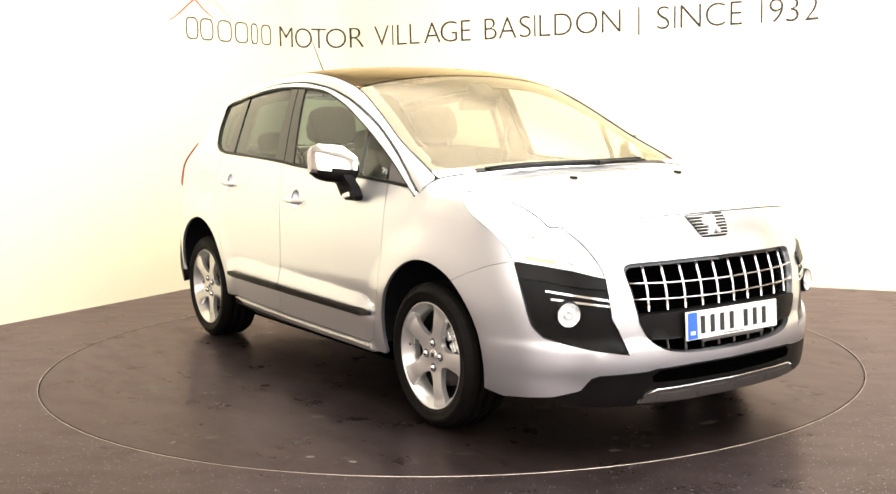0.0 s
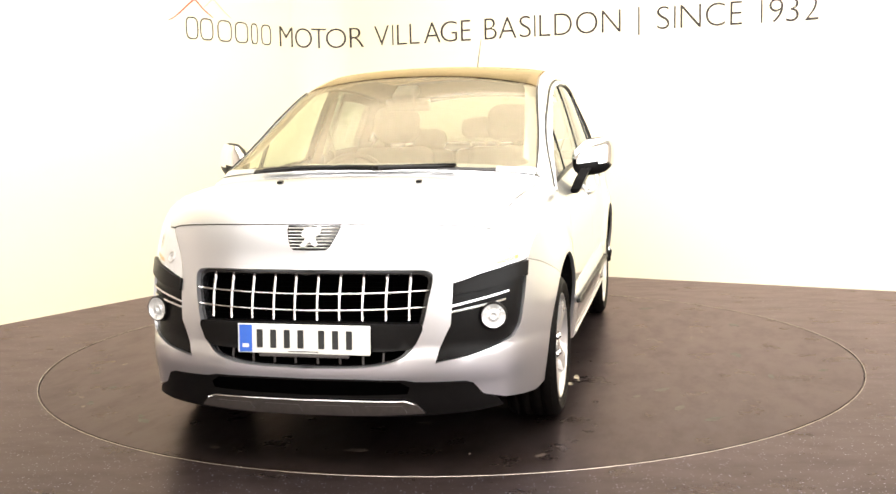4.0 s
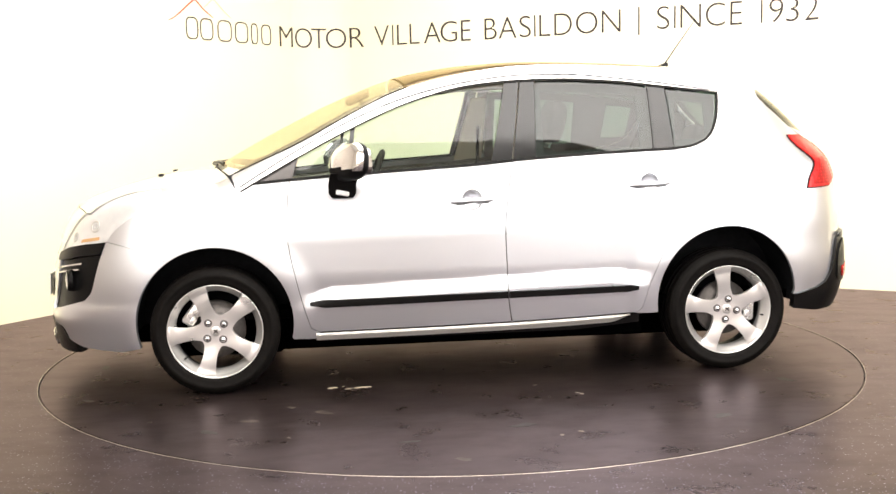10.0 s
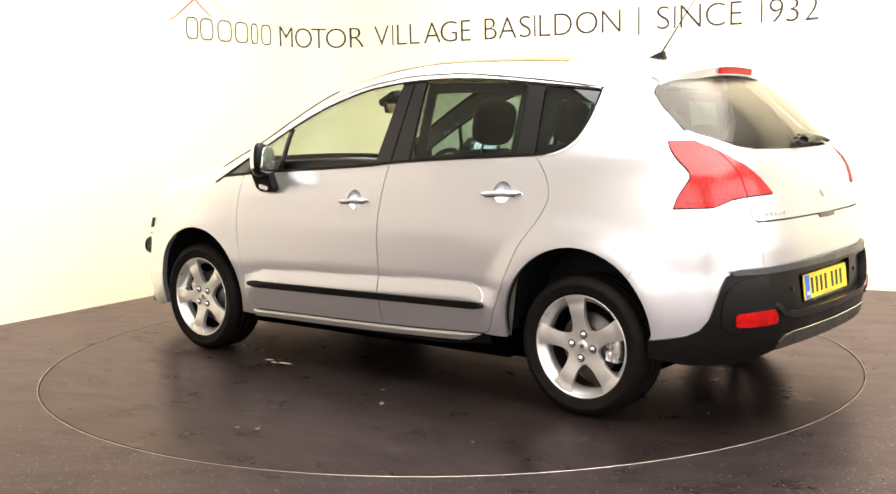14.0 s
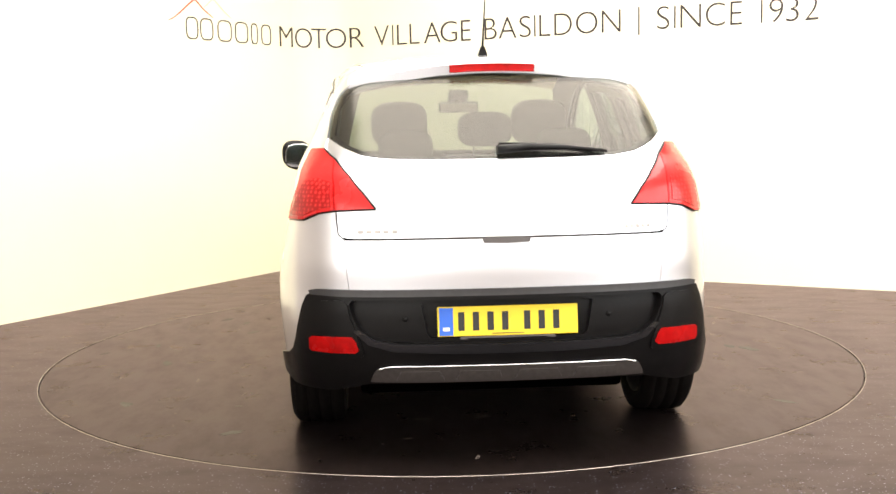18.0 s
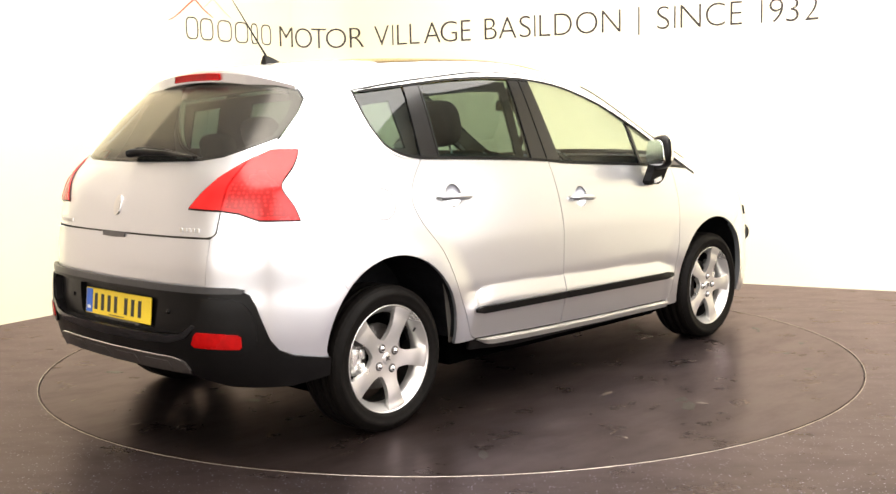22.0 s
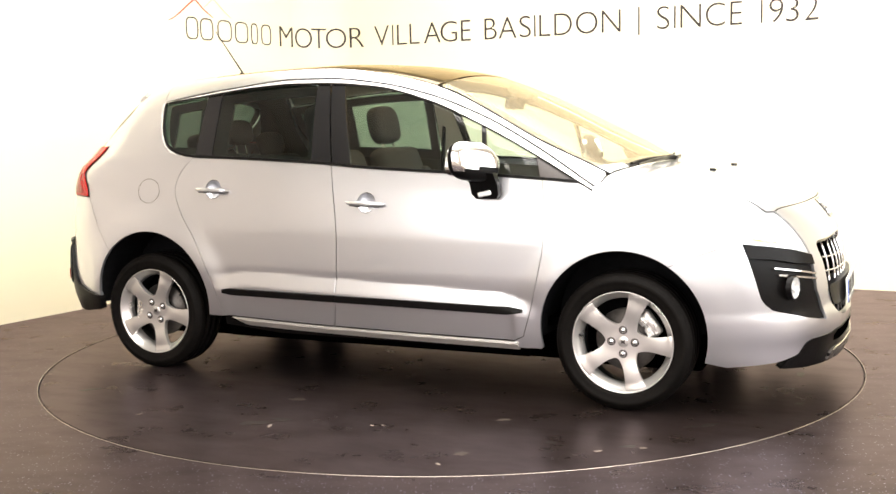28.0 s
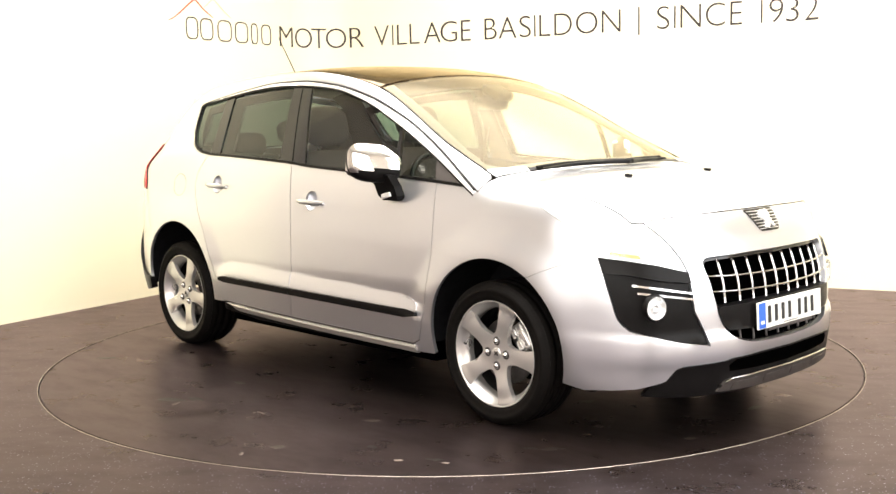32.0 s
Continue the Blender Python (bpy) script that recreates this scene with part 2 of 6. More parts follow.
def lathe(name, profile, mat, parent=None, label="", n=64, axis="y", smooth=True):
    """Turns (radius, height) pairs round the y or z axis."""
    vs, fs = [], []
    for r, h in profile:
        for k in range(n):
            t = 2 * math.pi * k / n
            vs.append((r * math.cos(t), h, r * math.sin(t)) if axis == "y" else (r * math.cos(t), r * math.sin(t), h))
    for i in range(len(profile) - 1):
        for k in range(n):
            f = (i * n + k, i * n + (k + 1) % n, (i + 1) * n + (k + 1) % n, (i + 1) * n + k)
            fs.append(f)
    return from_arrays(name, vs, fs, mat, parent, label, smooth)


def pc(xs, ys):
    """Smooth monotone curve through a few values."""
    xs, ys = np.array(xs, float), np.array(ys, float)
    h = np.diff(xs)
    d = np.diff(ys) / h
    m = np.empty(len(xs))
    m[0], m[-1] = d[0], d[-1]
    for i in range(1, len(xs) - 1):
        if d[i - 1] * d[i] <= 0:
            m[i] = 0
        else:
            w1, w2 = 2 * h[i] + h[i - 1], h[i] + 2 * h[i - 1]
            m[i] = (w1 + w2) / (w1 / d[i - 1] + w2 / d[i])

    def exact(x):
        i = np.clip(np.searchsorted(xs, x) - 1, 0, len(h) - 1)
        t = (x - xs[i]) / h[i]
        inside = ((1 + 2 * t) * (1 - t) ** 2 * ys[i] + t * (1 - t) ** 2 * h[i] * m[i] + t * t * (3 - 2 * t) * ys[i + 1] + t * t * (t - 1) * h[i] * m[i + 1])
        return np.where(x < xs[0], ys[0] + m[0] * (x - xs[0]), np.where(x > xs[-1], ys[-1] + m[-1] * (x - xs[-1]), inside))
    tx = np.linspace(xs[0] - 1.5, xs[-1] + 1.5, 6001)
    ty = exact(tx)
    return lambda x: np.interp(x, tx, ty)


def curve(pts, n=12, closed=False):
    """A smooth line through points (any dimension)."""
    P = [np.array(p, float) for p in pts]
    out = []
    m = len(P)
    for i in range(m if closed else m - 1):
        p0 = P[i - 1] if closed or i > 0 else 2 * P[0] - P[1]
        p1, p2 = P[i], P[(i + 1) % m]
        p3 = P[(i + 2) % m] if closed or i + 2 < m else 2 * P[-1] - P[-2]
        for k in range(n):
            t = k / n
            out.append(0.5 * (2 * p1 + (p2 - p0) * t + (2 * p0 - 5 * p1 + 4 * p2 - p3) * t * t + (3 * p1 - p0 - 3 * p2 + p3) * t ** 3))
    if not closed:
        out.append(P[-1])
    return out


from mathutils.geometry import delaunay_2d_cdt
from functools import lru_cache

# ---------------------------------------------------------------- the room
CORNER = np.array([-1.2, 4.195])
DIR_L = np.array([-0.517, -0.856]) / np.hypot(0.517, 0.856)
DIR_R = np.array([0.886, -0.463]) / np.hypot(0.886, 0.463)
BEND = 0.45
HALF = math.acos(float(DIR_L @ DIR_R)) / 2
CUT = BEND / math.tan(HALF)
MID = CORNER + (DIR_L + DIR_R) / np.linalg.norm(DIR_L + DIR_R) * BEND / math.sin(HALF)
P1, P2 = CORNER + DIR_L * CUT, CORNER + DIR_R * CUT
A1, A2 = math.atan2(*(P1 - MID)[::-1]), math.atan2(*(P2 - MID)[::-1])
ARC = abs(A2 - A1) * BEND


def wall_at(s):
    """The place on the wall's face in plan, s metres along it from the start of the bend, and the way along it."""
    if s < 0:
        return P1 - DIR_L * s, -DIR_L
    if s > ARC:
        return P2 + DIR_R * (s - ARC), DIR_R
    a = A1 + (A2 - A1) * s / ARC
    return MID + BEND * np.array([math.cos(a), math.sin(a)]), np.array([math.sin(a), -math.cos(a)])


def room():
    verts, faces = [], []
    ss = [-4.3, -2, 0] + [ARC * k / 24 for k in range(1, 24)] + [ARC, 4, 9.6]
    for s in ss:
        p, d = wall_at(s)
        out = np.array([-d[1], d[0]])
        for q in (p, p + out * 0.12):
            for z in (-0.02, CEIL + 0.02):
                verts.append((q[0], q[1], z))
    for i in range(len(ss) - 1):
        a, b = 4 * i, 4 * (i + 1)
        faces += [(a, b, b + 1, a + 1), (a + 2, a + 3, b + 3, b + 2), (a + 1, b + 1, b + 3, a + 3), (a, a + 2, b + 2, b)]
    n = 4 * (len(ss) - 1)
    faces += [(0, 1, 3, 2), (n, n + 2, n + 3, n + 1)]
    me = bpy.data.meshes.new("wall_north")
    me.from_pydata(verts, [], faces)
    me.materials.append(WALL)
    me.polygons.foreach_set("use_smooth", [False] * len(me.polygons))
    tagged(new("wall_north", me), "cream white painted studio wall with a rounded corner", kind="structure")
    a, b, d = wall_at(-4.3)[0], wall_at(-8.6)[0], wall_at(9.6)[0]
    c = np.array([0.3, -8.6])
    # added beige walls, out of view; the two behind the camera hold fill-lamp openings
    # unseen side wall, its tone chosen for what the car's flank reflects
    m, v = (a + b) / 2, b - a
    side = box_bm((float(np.linalg.norm(v)), 0.12, CEIL + 0.04), (m[0] + 0.062 * DIR_R[0] * -1, m[1] - 0.062 * DIR_R[1], CEIL / 2), (0, 0, math.degrees(math.atan2(v[1], v[0]))))
    tagged(part("wall_west", side, DARKWALL), "plain beige wall added out of view to tone reflections", kind="structure")
    for name, p, q, gap, label in (("wall_south", b, c, (2.4, 7.8, 0.8, 3.2), "beige wall added out of view, with a wide opening for a fill lamp"),
                                   ("wall_east", c, d, (2.6, 8.4, 0.8, 3.2), "beige wall added out of view, with a wide opening for a fill lamp")):
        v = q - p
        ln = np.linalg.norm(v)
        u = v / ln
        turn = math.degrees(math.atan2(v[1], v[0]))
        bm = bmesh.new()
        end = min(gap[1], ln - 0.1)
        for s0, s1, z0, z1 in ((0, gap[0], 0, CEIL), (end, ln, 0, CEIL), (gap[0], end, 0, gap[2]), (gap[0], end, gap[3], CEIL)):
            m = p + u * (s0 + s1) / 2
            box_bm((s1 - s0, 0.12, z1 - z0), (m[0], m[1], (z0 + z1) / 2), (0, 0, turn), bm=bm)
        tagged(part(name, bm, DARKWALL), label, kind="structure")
    bm = bmesh.new()
    for z in (CEIL + 0.02, CEIL + 0.14):
        bm.faces.new([bm.verts.new((x, y, z)) for x, y in ((-9, -10.5), (9.5, -10.5), (9.5, 6), (-9, 6))])
    tagged(part("ceiling", bm, CEILM), "pale painted ceiling over the studio", kind="structure")
    lamp = tagged(new("ceiling_light"), "wide luminous ceiling panel in a slim white frame", "ceiling light")
    lamp.location = (0.9, -1.4, CEIL)
    part("diffuser", box_bm((5.5, 6.5, 0.03), (0, 0, -0.03), bevel=0.004), LIGHTM, lamp)
    for k in range(4):
        part("frame_bar", box_bm(((5.66, 6.50)[k % 2], 0.08, 0.06), (((0, 3.29), (2.79, 0), (0, -3.29), (-2.79, 0))[k]) + (-0.03,), (0, 0, 90 * k), bevel=0.008), SATIN, lamp)


TABLE_R = 2.2306


def floor_and_table():
    # floor with a round opening for the turntable
    n = 160
    bm = bmesh.new()
    ring = [(TABLE_R + 0.006) * np.array([math.cos(2 * math.pi * k / n), math.sin(2 * math.pi * k / n)]) for k in range(n)]
    sq = []
    for k in range(n):
        u = ring[k] / np.max(np.abs(ring[k]))
        sq.append(u * 11.0)
    iv = [bm.verts.new((*p, 0)) for p in ring]
    ov = [bm.verts.new((*p, 0)) for p in sq]
    lo = [bm.verts.new((*p, -0.08)) for p in ring]
    for k in range(n):
        j = (k + 1) % n
        bm.faces.new((iv[k], ov[k], ov[j], iv[j]))
        bm.faces.new((iv[k], iv[j], lo[j], lo[k]))
    bmesh.ops.recalc_face_normals(bm, faces=bm.faces)
    tagged(part("floor", bm, FLOOR), "dark grey-brown sealed floor with fine pale flecks", kind="structure")
    tagged(lathe("floor_rim", [(TABLE_R + 0.006, -0.003), (TABLE_R + 0.0065, 0.001), (TABLE_R + 0.009, 0.001), (TABLE_R + 0.0095, -0.001)], EDGE, axis="z", n=200), "thin bright metal edge round the turntable", kind="structure")
    bm = bmesh.new()
    bmesh.ops.create_circle(bm, cap_ends=True, radius=9, segments=64, matrix=Matrix.Translation((0, 0, -0.09)))
    tagged(part("floor_pit", bm, DARK), "dark pit under the turntable", kind="structure")
    table = tagged(new("turntable"), "large round dark turntable set flush in the floor", "turntable")
    lathe("platform", [(0.0001, 0.0), (1.0, 0.0), (TABLE_R - 0.004, 0.0), (TABLE_R, -0.004), (TABLE_R, -0.06)], TABLE, table, axis="z", n=200, smooth=False).data.flip_normals()
    # flakes of old tape, crumbs and dark rubber scuffs on the plate
    rng = random.Random(7)

    def blot(x, y, r, stretch, turn, n=11):
        pts = []
        for k in range(n):
            a = 2 * math.pi * k / n
            q = r * rng.uniform(0.55, 1.1)
            u, v = q * math.cos(a) * stretch, q * math.sin(a)
            pts.append((x + u * math.cos(turn) - v * math.sin(turn), y + u * math.sin(turn) + v * math.cos(turn)))
        return pts
    for x, y, r, st, tu in ((0.70, 0.765, 0.020, 1.9, 0.3), (0.56, 0.785, 0.017, 3.2, 0.1), (0.62, 0.80, 0.008, 2.5, 0.3), (0.645, 0.74, 0.006, 1.5, 1.0)):
        thin_shape("tape_flake", blot(x, y, r, st, tu), 0.0022, TAPE, table, "torn flake of pale old tape")
    for x, y, r in ((-0.484, 1.124, 0.011), (-0.47, 1.10, 0.008), (-1.792, 0.40, 0.006), (-0.299, 0.911, 0.006), (0.301, -1.548, 0.009), (0.347, -1.53, 0.006), (-0.231, 1.777, 0.014), (-0.121, -1.703, 0.013),
                    (1.477, -1.461, 0.012), (1.321, -1.563, 0.011), (0.793, -1.937, 0.010), (-2.016, 0.028, 0.010), (-0.322, 1.741, 0.012), (0.9, 1.6, 0.006), (-1.2, 1.35, 0.006), (-0.8, -1.75, 0.007), (1.9, 0.5, 0.006)):
        thin_shape("crumb", blot(x, y, r, rng.uniform(1, 2.6), rng.uniform(0, 3)), 0.002, CRUMB, table)
    for x, y, r, st, tu in ((-0.20, -1.683, 0.036, 2.4, 0.5), (-0.12, -1.60, 0.028, 2.0, 0.2), (1.114, -1.517, 0.020, 1.6, 0.2), (1.662, -1.049, 0.024, 2.4, 0.9), (1.598, -1.094, 0.018, 2.0, 0.6), (1.419, -1.46, 0.020, 2.2, 0.4),
                            (-0.105, 1.60, 0.03, 2.2, 0.2), (-1.35, -1.45, 0.03, 2.5, 0.8), (-1.55, 1.05, 0.03, 2.2, 2.1), (1.25, 1.45, 0.028, 2.4, 2.4), (-1.0, 1.62, 0.03, 2.0, 0.4), (0.4, 1.75, 0.02, 3.0, 0.1)):
        thin_shape("scuff", blot(x, y, r, st, tu, 14), 0.0008, SCUFF, table)
    for k in range(22):
        a, q = rng.uniform(0, 2 * math.pi), rng.uniform(1.25, 2.1)
        thin_shape("smudge", blot(q * math.cos(a), q * math.sin(a), rng.uniform(0.012, 0.030), rng.uniform(1.2, 3.0), a + 1.57 + rng.uniform(-0.5, 0.5), 16), 0.0007, SMUDGE, table)
    return table


def thin_shape(name, outline, h, mat, parent, label=""):
    """A flat low patch with the given outline in x, y."""
    bm = bmesh.new()
    lo = [bm.verts.new((x, y, 0.0002)) for x, y in outline]
    hi = [bm.verts.new((x * 1.0, y * 1.0, h)) for x, y in outline]
    bm.faces.new(hi)
    for i in range(len(lo)):
        j = (i + 1) % len(lo)
        bm.faces.new((lo[i], lo[j], hi[j], hi[i]))
    return part(name, bm, mat, parent, label)


# ---------------------------------------------------------------- wall lettering
LETTERS = ("MOTORVILLAGEBASILDON|SINCE1932", [
    (-0.144, 0.038), (0.068, 0.252), (0.246, 0.388), (0.382, 0.576), (0.610, 0.764), (0.876, 1.034), (1.064, 1.082), (1.118, 1.220), (1.250, 1.350),
    (1.398, 1.566), (1.566, 1.732), (1.770, 1.866), (2.000, 2.116), (2.136, 2.304), (2.332, 2.438), (2.468, 2.480), (2.516, 2.616), (2.652, 2.810),
    (2.846, 3.036), (3.072, 3.234), (3.384, 3.392), (3.540, 3.642), (3.680, 3.690), (3.730, 3.896), (3.932, 4.084), (4.124, 4.216), (4.360, 4.368),
    (4.420, 4.526), (4.546, 4.640), (4.680, 4.784)])


def on_wall(name, verts2, faces, mat, parent, depth=0.004, label=""):
    """A flat shape in (along the wall, up), laid on the wall with a little thickness."""
    vs, fs = [], []
    n = len(verts2)
    for k in (0.0006, depth):
        for s, z in verts2:
            p, d = wall_at(s)
            inn = np.array([d[1], -d[0]])
            q = p + inn * k
            vs.append((q[0], q[1], z))
    for f in faces:
        fs.append(tuple(i + n for i in f))
    count = {}
    for f in faces:
        for a, b in zip(f, f[1:] + f[:1]):
            count[(a, b)] = 1
    for a, b in count:
        if (b, a) not in count:
            fs.append((a, b, b + n, a + n))
    return from_arrays(name, vs, fs, mat, parent, label, smooth=False)


def stroke(pts, w):
    P = [np.array(p, float) for p in pts]
    verts, faces = [], []
    ws = w if isinstance(w, list) else [w] * len(P)
    for i, p in enumerate(P):
        d = P[min(i + 1, len(P) - 1)] - P[max(i - 1, 0)]
        d /= np.linalg.norm(d)
        nn = np.array([-d[1], d[0]]) * ws[i] / 2
        verts += [p + nn, p - nn]
    for i in range(len(P) - 1):
        a = 2 * i
        faces.append((a, a + 1, a + 3, a + 2))
    return verts, faces


def lettering():
    sign = tagged(new("wall_sign"), "thin brown capital lettering across the cream wall", "sign")
    base, cap = 2.034, 0.18
    for ch, (a, b) in zip(*LETTERS):
        if ch in "I1|":
            z0, z1 = (1.996, 2.224) if ch == "|" else (base, base + cap)
            m = (a + b) / 2
            on_wall("letter", *stroke([(m, z0), (m, (z0 + z1) / 2), (m, z1)], 0.0125), SIGN, sign)
            continue
        cu = bpy.data.curves.new("letter", "FONT")
        cu.body, cu.size, cu.offset, cu.resolution_u = ch, 1.0, -0.016, 5
        ob = new("letter_source", cu)
        dg = bpy.context.evaluated_depsgraph_get()
        me = bpy.data.meshes.new_from_object(ob.evaluated_get(dg))
        co = [v.co.copy() for v in me.vertices]
        fs = [tuple(p.vertices) for p in me.polygons]
        bpy.data.objects.remove(ob)
        bpy.data.meshes.remove(me)
        bpy.data.curves.remove(cu)
        x0, x1 = min(c.x for c in co), max(c.x for c in co)
        y0, y1 = min(c.y for c in co), max(c.y for c in co)
        on_wall("letter", [(a + (c.x - x0) / (x1 - x0) * (b - a), base + (c.y - y0) / (y1 - y0) * cap) for c in co], fs, SIGN, sign)
    # the first word, a trade name, as plain thin outlines
    for a, b in ((-1.312, -1.170), (-1.150, -0.995), (-0.945, -0.77), (-0.732, -0.564), (-0.528, -0.438), (-0.394, -0.262)):
        # a thin rounded frame for each character
        m, w, h = (a + b) / 2, (b - a) / 2 - 0.006, cap / 2 - 0.005
        ring = []
        for i in range(37):
            t = 2 * math.pi * i / 36
            c, q = math.cos(t), math.sin(t)
            ring.append((m + w * math.copysign(abs(c) ** 0.6, c), base + cap / 2 + h * math.copysign(abs(q) ** 0.6, q)))
        on_wall("rounded_frame", *stroke(ring, 0.011), SIGN, sign)
    # two roof-like strokes above it
    for name, pts, mat, w in (("red_stroke", [(-1.502, 2.168), (-1.44, 2.195), (-1.366, 2.242), (-1.28, 2.305), (-1.206, 2.352), (-1.17, 2.338), (-1.10, 2.285), (-0.994, 2.226)], SIGNRED, 0.013),
                              ("pale_stroke", [(-1.094, 2.300), (-1.05, 2.330), (-0.994, 2.371), (-0.94, 2.35), (-0.86, 2.29), (-0.78, 2.240)], SIGNPALE, 0.008)):
        c = curve(pts, 5)
        ws = [w * (0.25 + 0.75 * math.sin(math.pi * (i + 0.5) / len(c)) ** 0.5) for i in range(len(c))]
        on_wall(name, *stroke(c, ws), mat, sign)


# ---------------------------------------------------------------- the car's skin
def smax(a, b, k):
    h = np.maximum(k - np.abs(a - b), 0) / k
    return np.maximum(a, b) + h * h * k / 4


def sstep(e0, e1, x):
    t = np.clip((x - e0) / (e1 - e0), 0, 1)
    return t * t * (3 - 2 * t)


HOOD = pc([1.0, 1.3, 1.45, 1.6, 1.75, 1.9, 2.0, 2.07, 2.2], [1.092, 1.086, 1.080, 1.064, 1.030, 0.986, 0.951, 0.921, 0.84])
CANOPY = pc([-2.2, -1.65, -1.5, -1.2, -0.674, -0.346, -0.019, 0.144, 0.34, 0.636, 0.966, 1.132, 1.3, 1.5],
            [1.44, 1.548, 1.571, 1.604, 1.633, 1.639, 1.623, 1.603, 1.565, 1.459, 1.302, 1.214, 1.118, 1.005])
CROWN = pc([-1.6, -0.3, 0.4, 0.8, 1.2], [0.055, 0.043, 0.086, 0.108, 0.078])
BELT = pc([-1.4, -1.028, -0.552, -0.183, -0.063, 0.252, 0.595, 0.88, 1.2], [1.165, 1.153, 1.134, 1.112, 1.100, 1.081, 1.063, 1.045, 1.02])
SIDE = pc([0.1, 0.2, 0.3, 0.45, 0.6, 0.75, 0.9, 1.0, 1.1, 1.2, 1.3, 1.4, 1.5, 1.6],
          [0.79, 0.832, 0.852, 0.872, 0.886, 0.886, 0.872, 0.854, 0.826, 0.796, 0.764, 0.730, 0.690, 0.642])
PLAN = pc([-2.2, -2.0, -1.7, -1.3, -0.9, 0.8, 1.3, 1.6, 1.9, 2.2], [0.93, 0.955, 0.98, 0.994, 0.996, 1.0, 1.0, 0.985, 0.95, 0.89])
TAPER = pc([-2.0, -1.7, -1.3, -0.9, -0.4, 2.0], [0.17, 0.12, 0.055, 0.015, 0.0, 0.0])
NOSE = pc([0.1, 0.2, 0.28, 0.36, 0.45, 0.55, 0.65, 0.72, 0.8, 0.87, 0.92, 1.0], [2.13, 2.183, 2.198, 2.205, 2.203, 2.198, 2.185, 2.162, 2.130, 2.100, 2.075, 2.01])
NOSEPLAN = pc([0, 0.3, 0.45, 0.6, 0.7, 0.78, 0.85, 1.0], [0, 0.02, 0.055, 0.12, 0.19, 0.29, 0.42, 0.9])
TAIL = pc([0.2, 0.28, 0.316, 0.39, 0.5, 0.6, 0.68, 0.76, 0.866, 0.99, 1.1, 1.17, 1.21, 1.305, 1.417, 1.48, 1.55, 1.65],
          [-2.0, -2.05, -2.07, -2.10, -2.115, -2.11, -2.10, -2.098, -2.082, -2.055, -2.01, -1.965, -1.945, -1.86, -1.735, -1.655, -1.56, -1.42])
TAILPLAN = pc([0, 0.3, 0.487, 0.6, 0.7, 0.78, 0.85, 1.0], [0, 0.012, 0.035, 0.065, 0.12, 0.2, 0.33, 0.8])
HUBS = ((1.3065, 0.352, 0.378), (-1.295, 0.385, 0.372))


def skin(x, y, z):
    """Below zero inside the car's body, above zero outside."""
    ay = np.abs(y)
    s = z - (BELT(x) - 1.10) * np.clip((z - 0.6) / 0.5, 0, 1)
    w = SIDE(s) * PLAN(x) - TAPER(x) * np.clip((s - 1.08) / 0.36, 0, 1.4)
    ends = sstep(-0.86, -0.66, x) * (1 - sstep(0.70, 0.88, x))
    u = (0.540 - z - 0.03 * x - 0.03 * (1 - ends)) / 0.070
    w = w + 0.026 * -smax(-smax(u, 0 * u, 0.06), 0 * u - 1, 0.2) * sstep(-0.92, -0.80, x) * (1 - sstep(0.80, 0.92, x))
    w = w - 0.024 * sstep(-0.4, -1.15, x) * sstep(0.72, 1.0, z)
    w = w - 0.004 * sstep(-1.50, -1.78, x) * sstep(0.86, 1.02, z) * (1 - 0.6 * sstep(1.10, 1.22, z))
    for hx, hz, hr in HUBS:
        r = np.hypot(x - hx, z - hz)
        w = w + 0.020 * (1 - sstep(hr, hr + 0.17, r)) 
    top = np.maximum(HOOD(x) - 0.035 * (ay / 0.65) ** 2.5, CANOPY(x) - CROWN(x) * (ay / 0.68) ** 2.2)
    f = smax(ay - w, z - top, 0.095)
    ridge = 0.010 * sstep(0.465, 0.415, z) * sstep(0.29, 0.38, z)
    f = smax(f, x - (NOSE(z) + ridge - NOSEPLAN(ay)), 0.09)
    bend = TAILPLAN(ay) * (1 + 1.0 * sstep(1.05, 1.28, z))
    return smax(f, TAIL(z) + bend - x, 0.08)


def shoot(o, d, t0=0.02, t1=2.2):
    """Where rays from inside leave the body."""
    lo = np.full(len(o), t0)
    hi = np.full(len(o), t1)
    for _ in range(34):
        m = (lo + hi) / 2
        p = o + d * m[:, None]
        ins = skin(p[:, 0], p[:, 1], p[:, 2]) < 0
        lo, hi = np.where(ins, m, lo), np.where(ins, hi, m)
    return o + d * ((lo + hi) / 2)[:, None]


def slope(p):
    e = 0.004
    g = np.stack([skin(*(p + e * np.eye(3)[i]).T) - skin(*(p - e * np.eye(3)[i]).T) for i in range(3)], 1)
    return g / np.linalg.norm(g, axis=1)[:, None]


KS = 0.85


class Flank:
    """Sheets seen from the car's long axis: (x, angle)."""
    @staticmethod
    def of(x, y, z):
        return (x, KS * math.atan2(z - 0.55, y))

    @staticmethod
    def lay(uv):
        a = uv[:, 1] / KS
        o = np.stack([uv[:, 0], 0 * a, 0 * a + 0.55], 1)
        return shoot(o, np.stack([0 * a, np.cos(a), np.sin(a)], 1))


class Front:
    ax = 1.1

    @staticmethod
    def of(x, y, z):
        return (math.atan2(y, x - 1.1), z)

    @staticmethod
    def lay(uv):
        a = uv[:, 0]
        return shoot(np.stack([0 * a + 1.1, 0 * a, uv[:, 1]], 1), np.stack([np.cos(a), np.sin(a), 0 * a], 1))


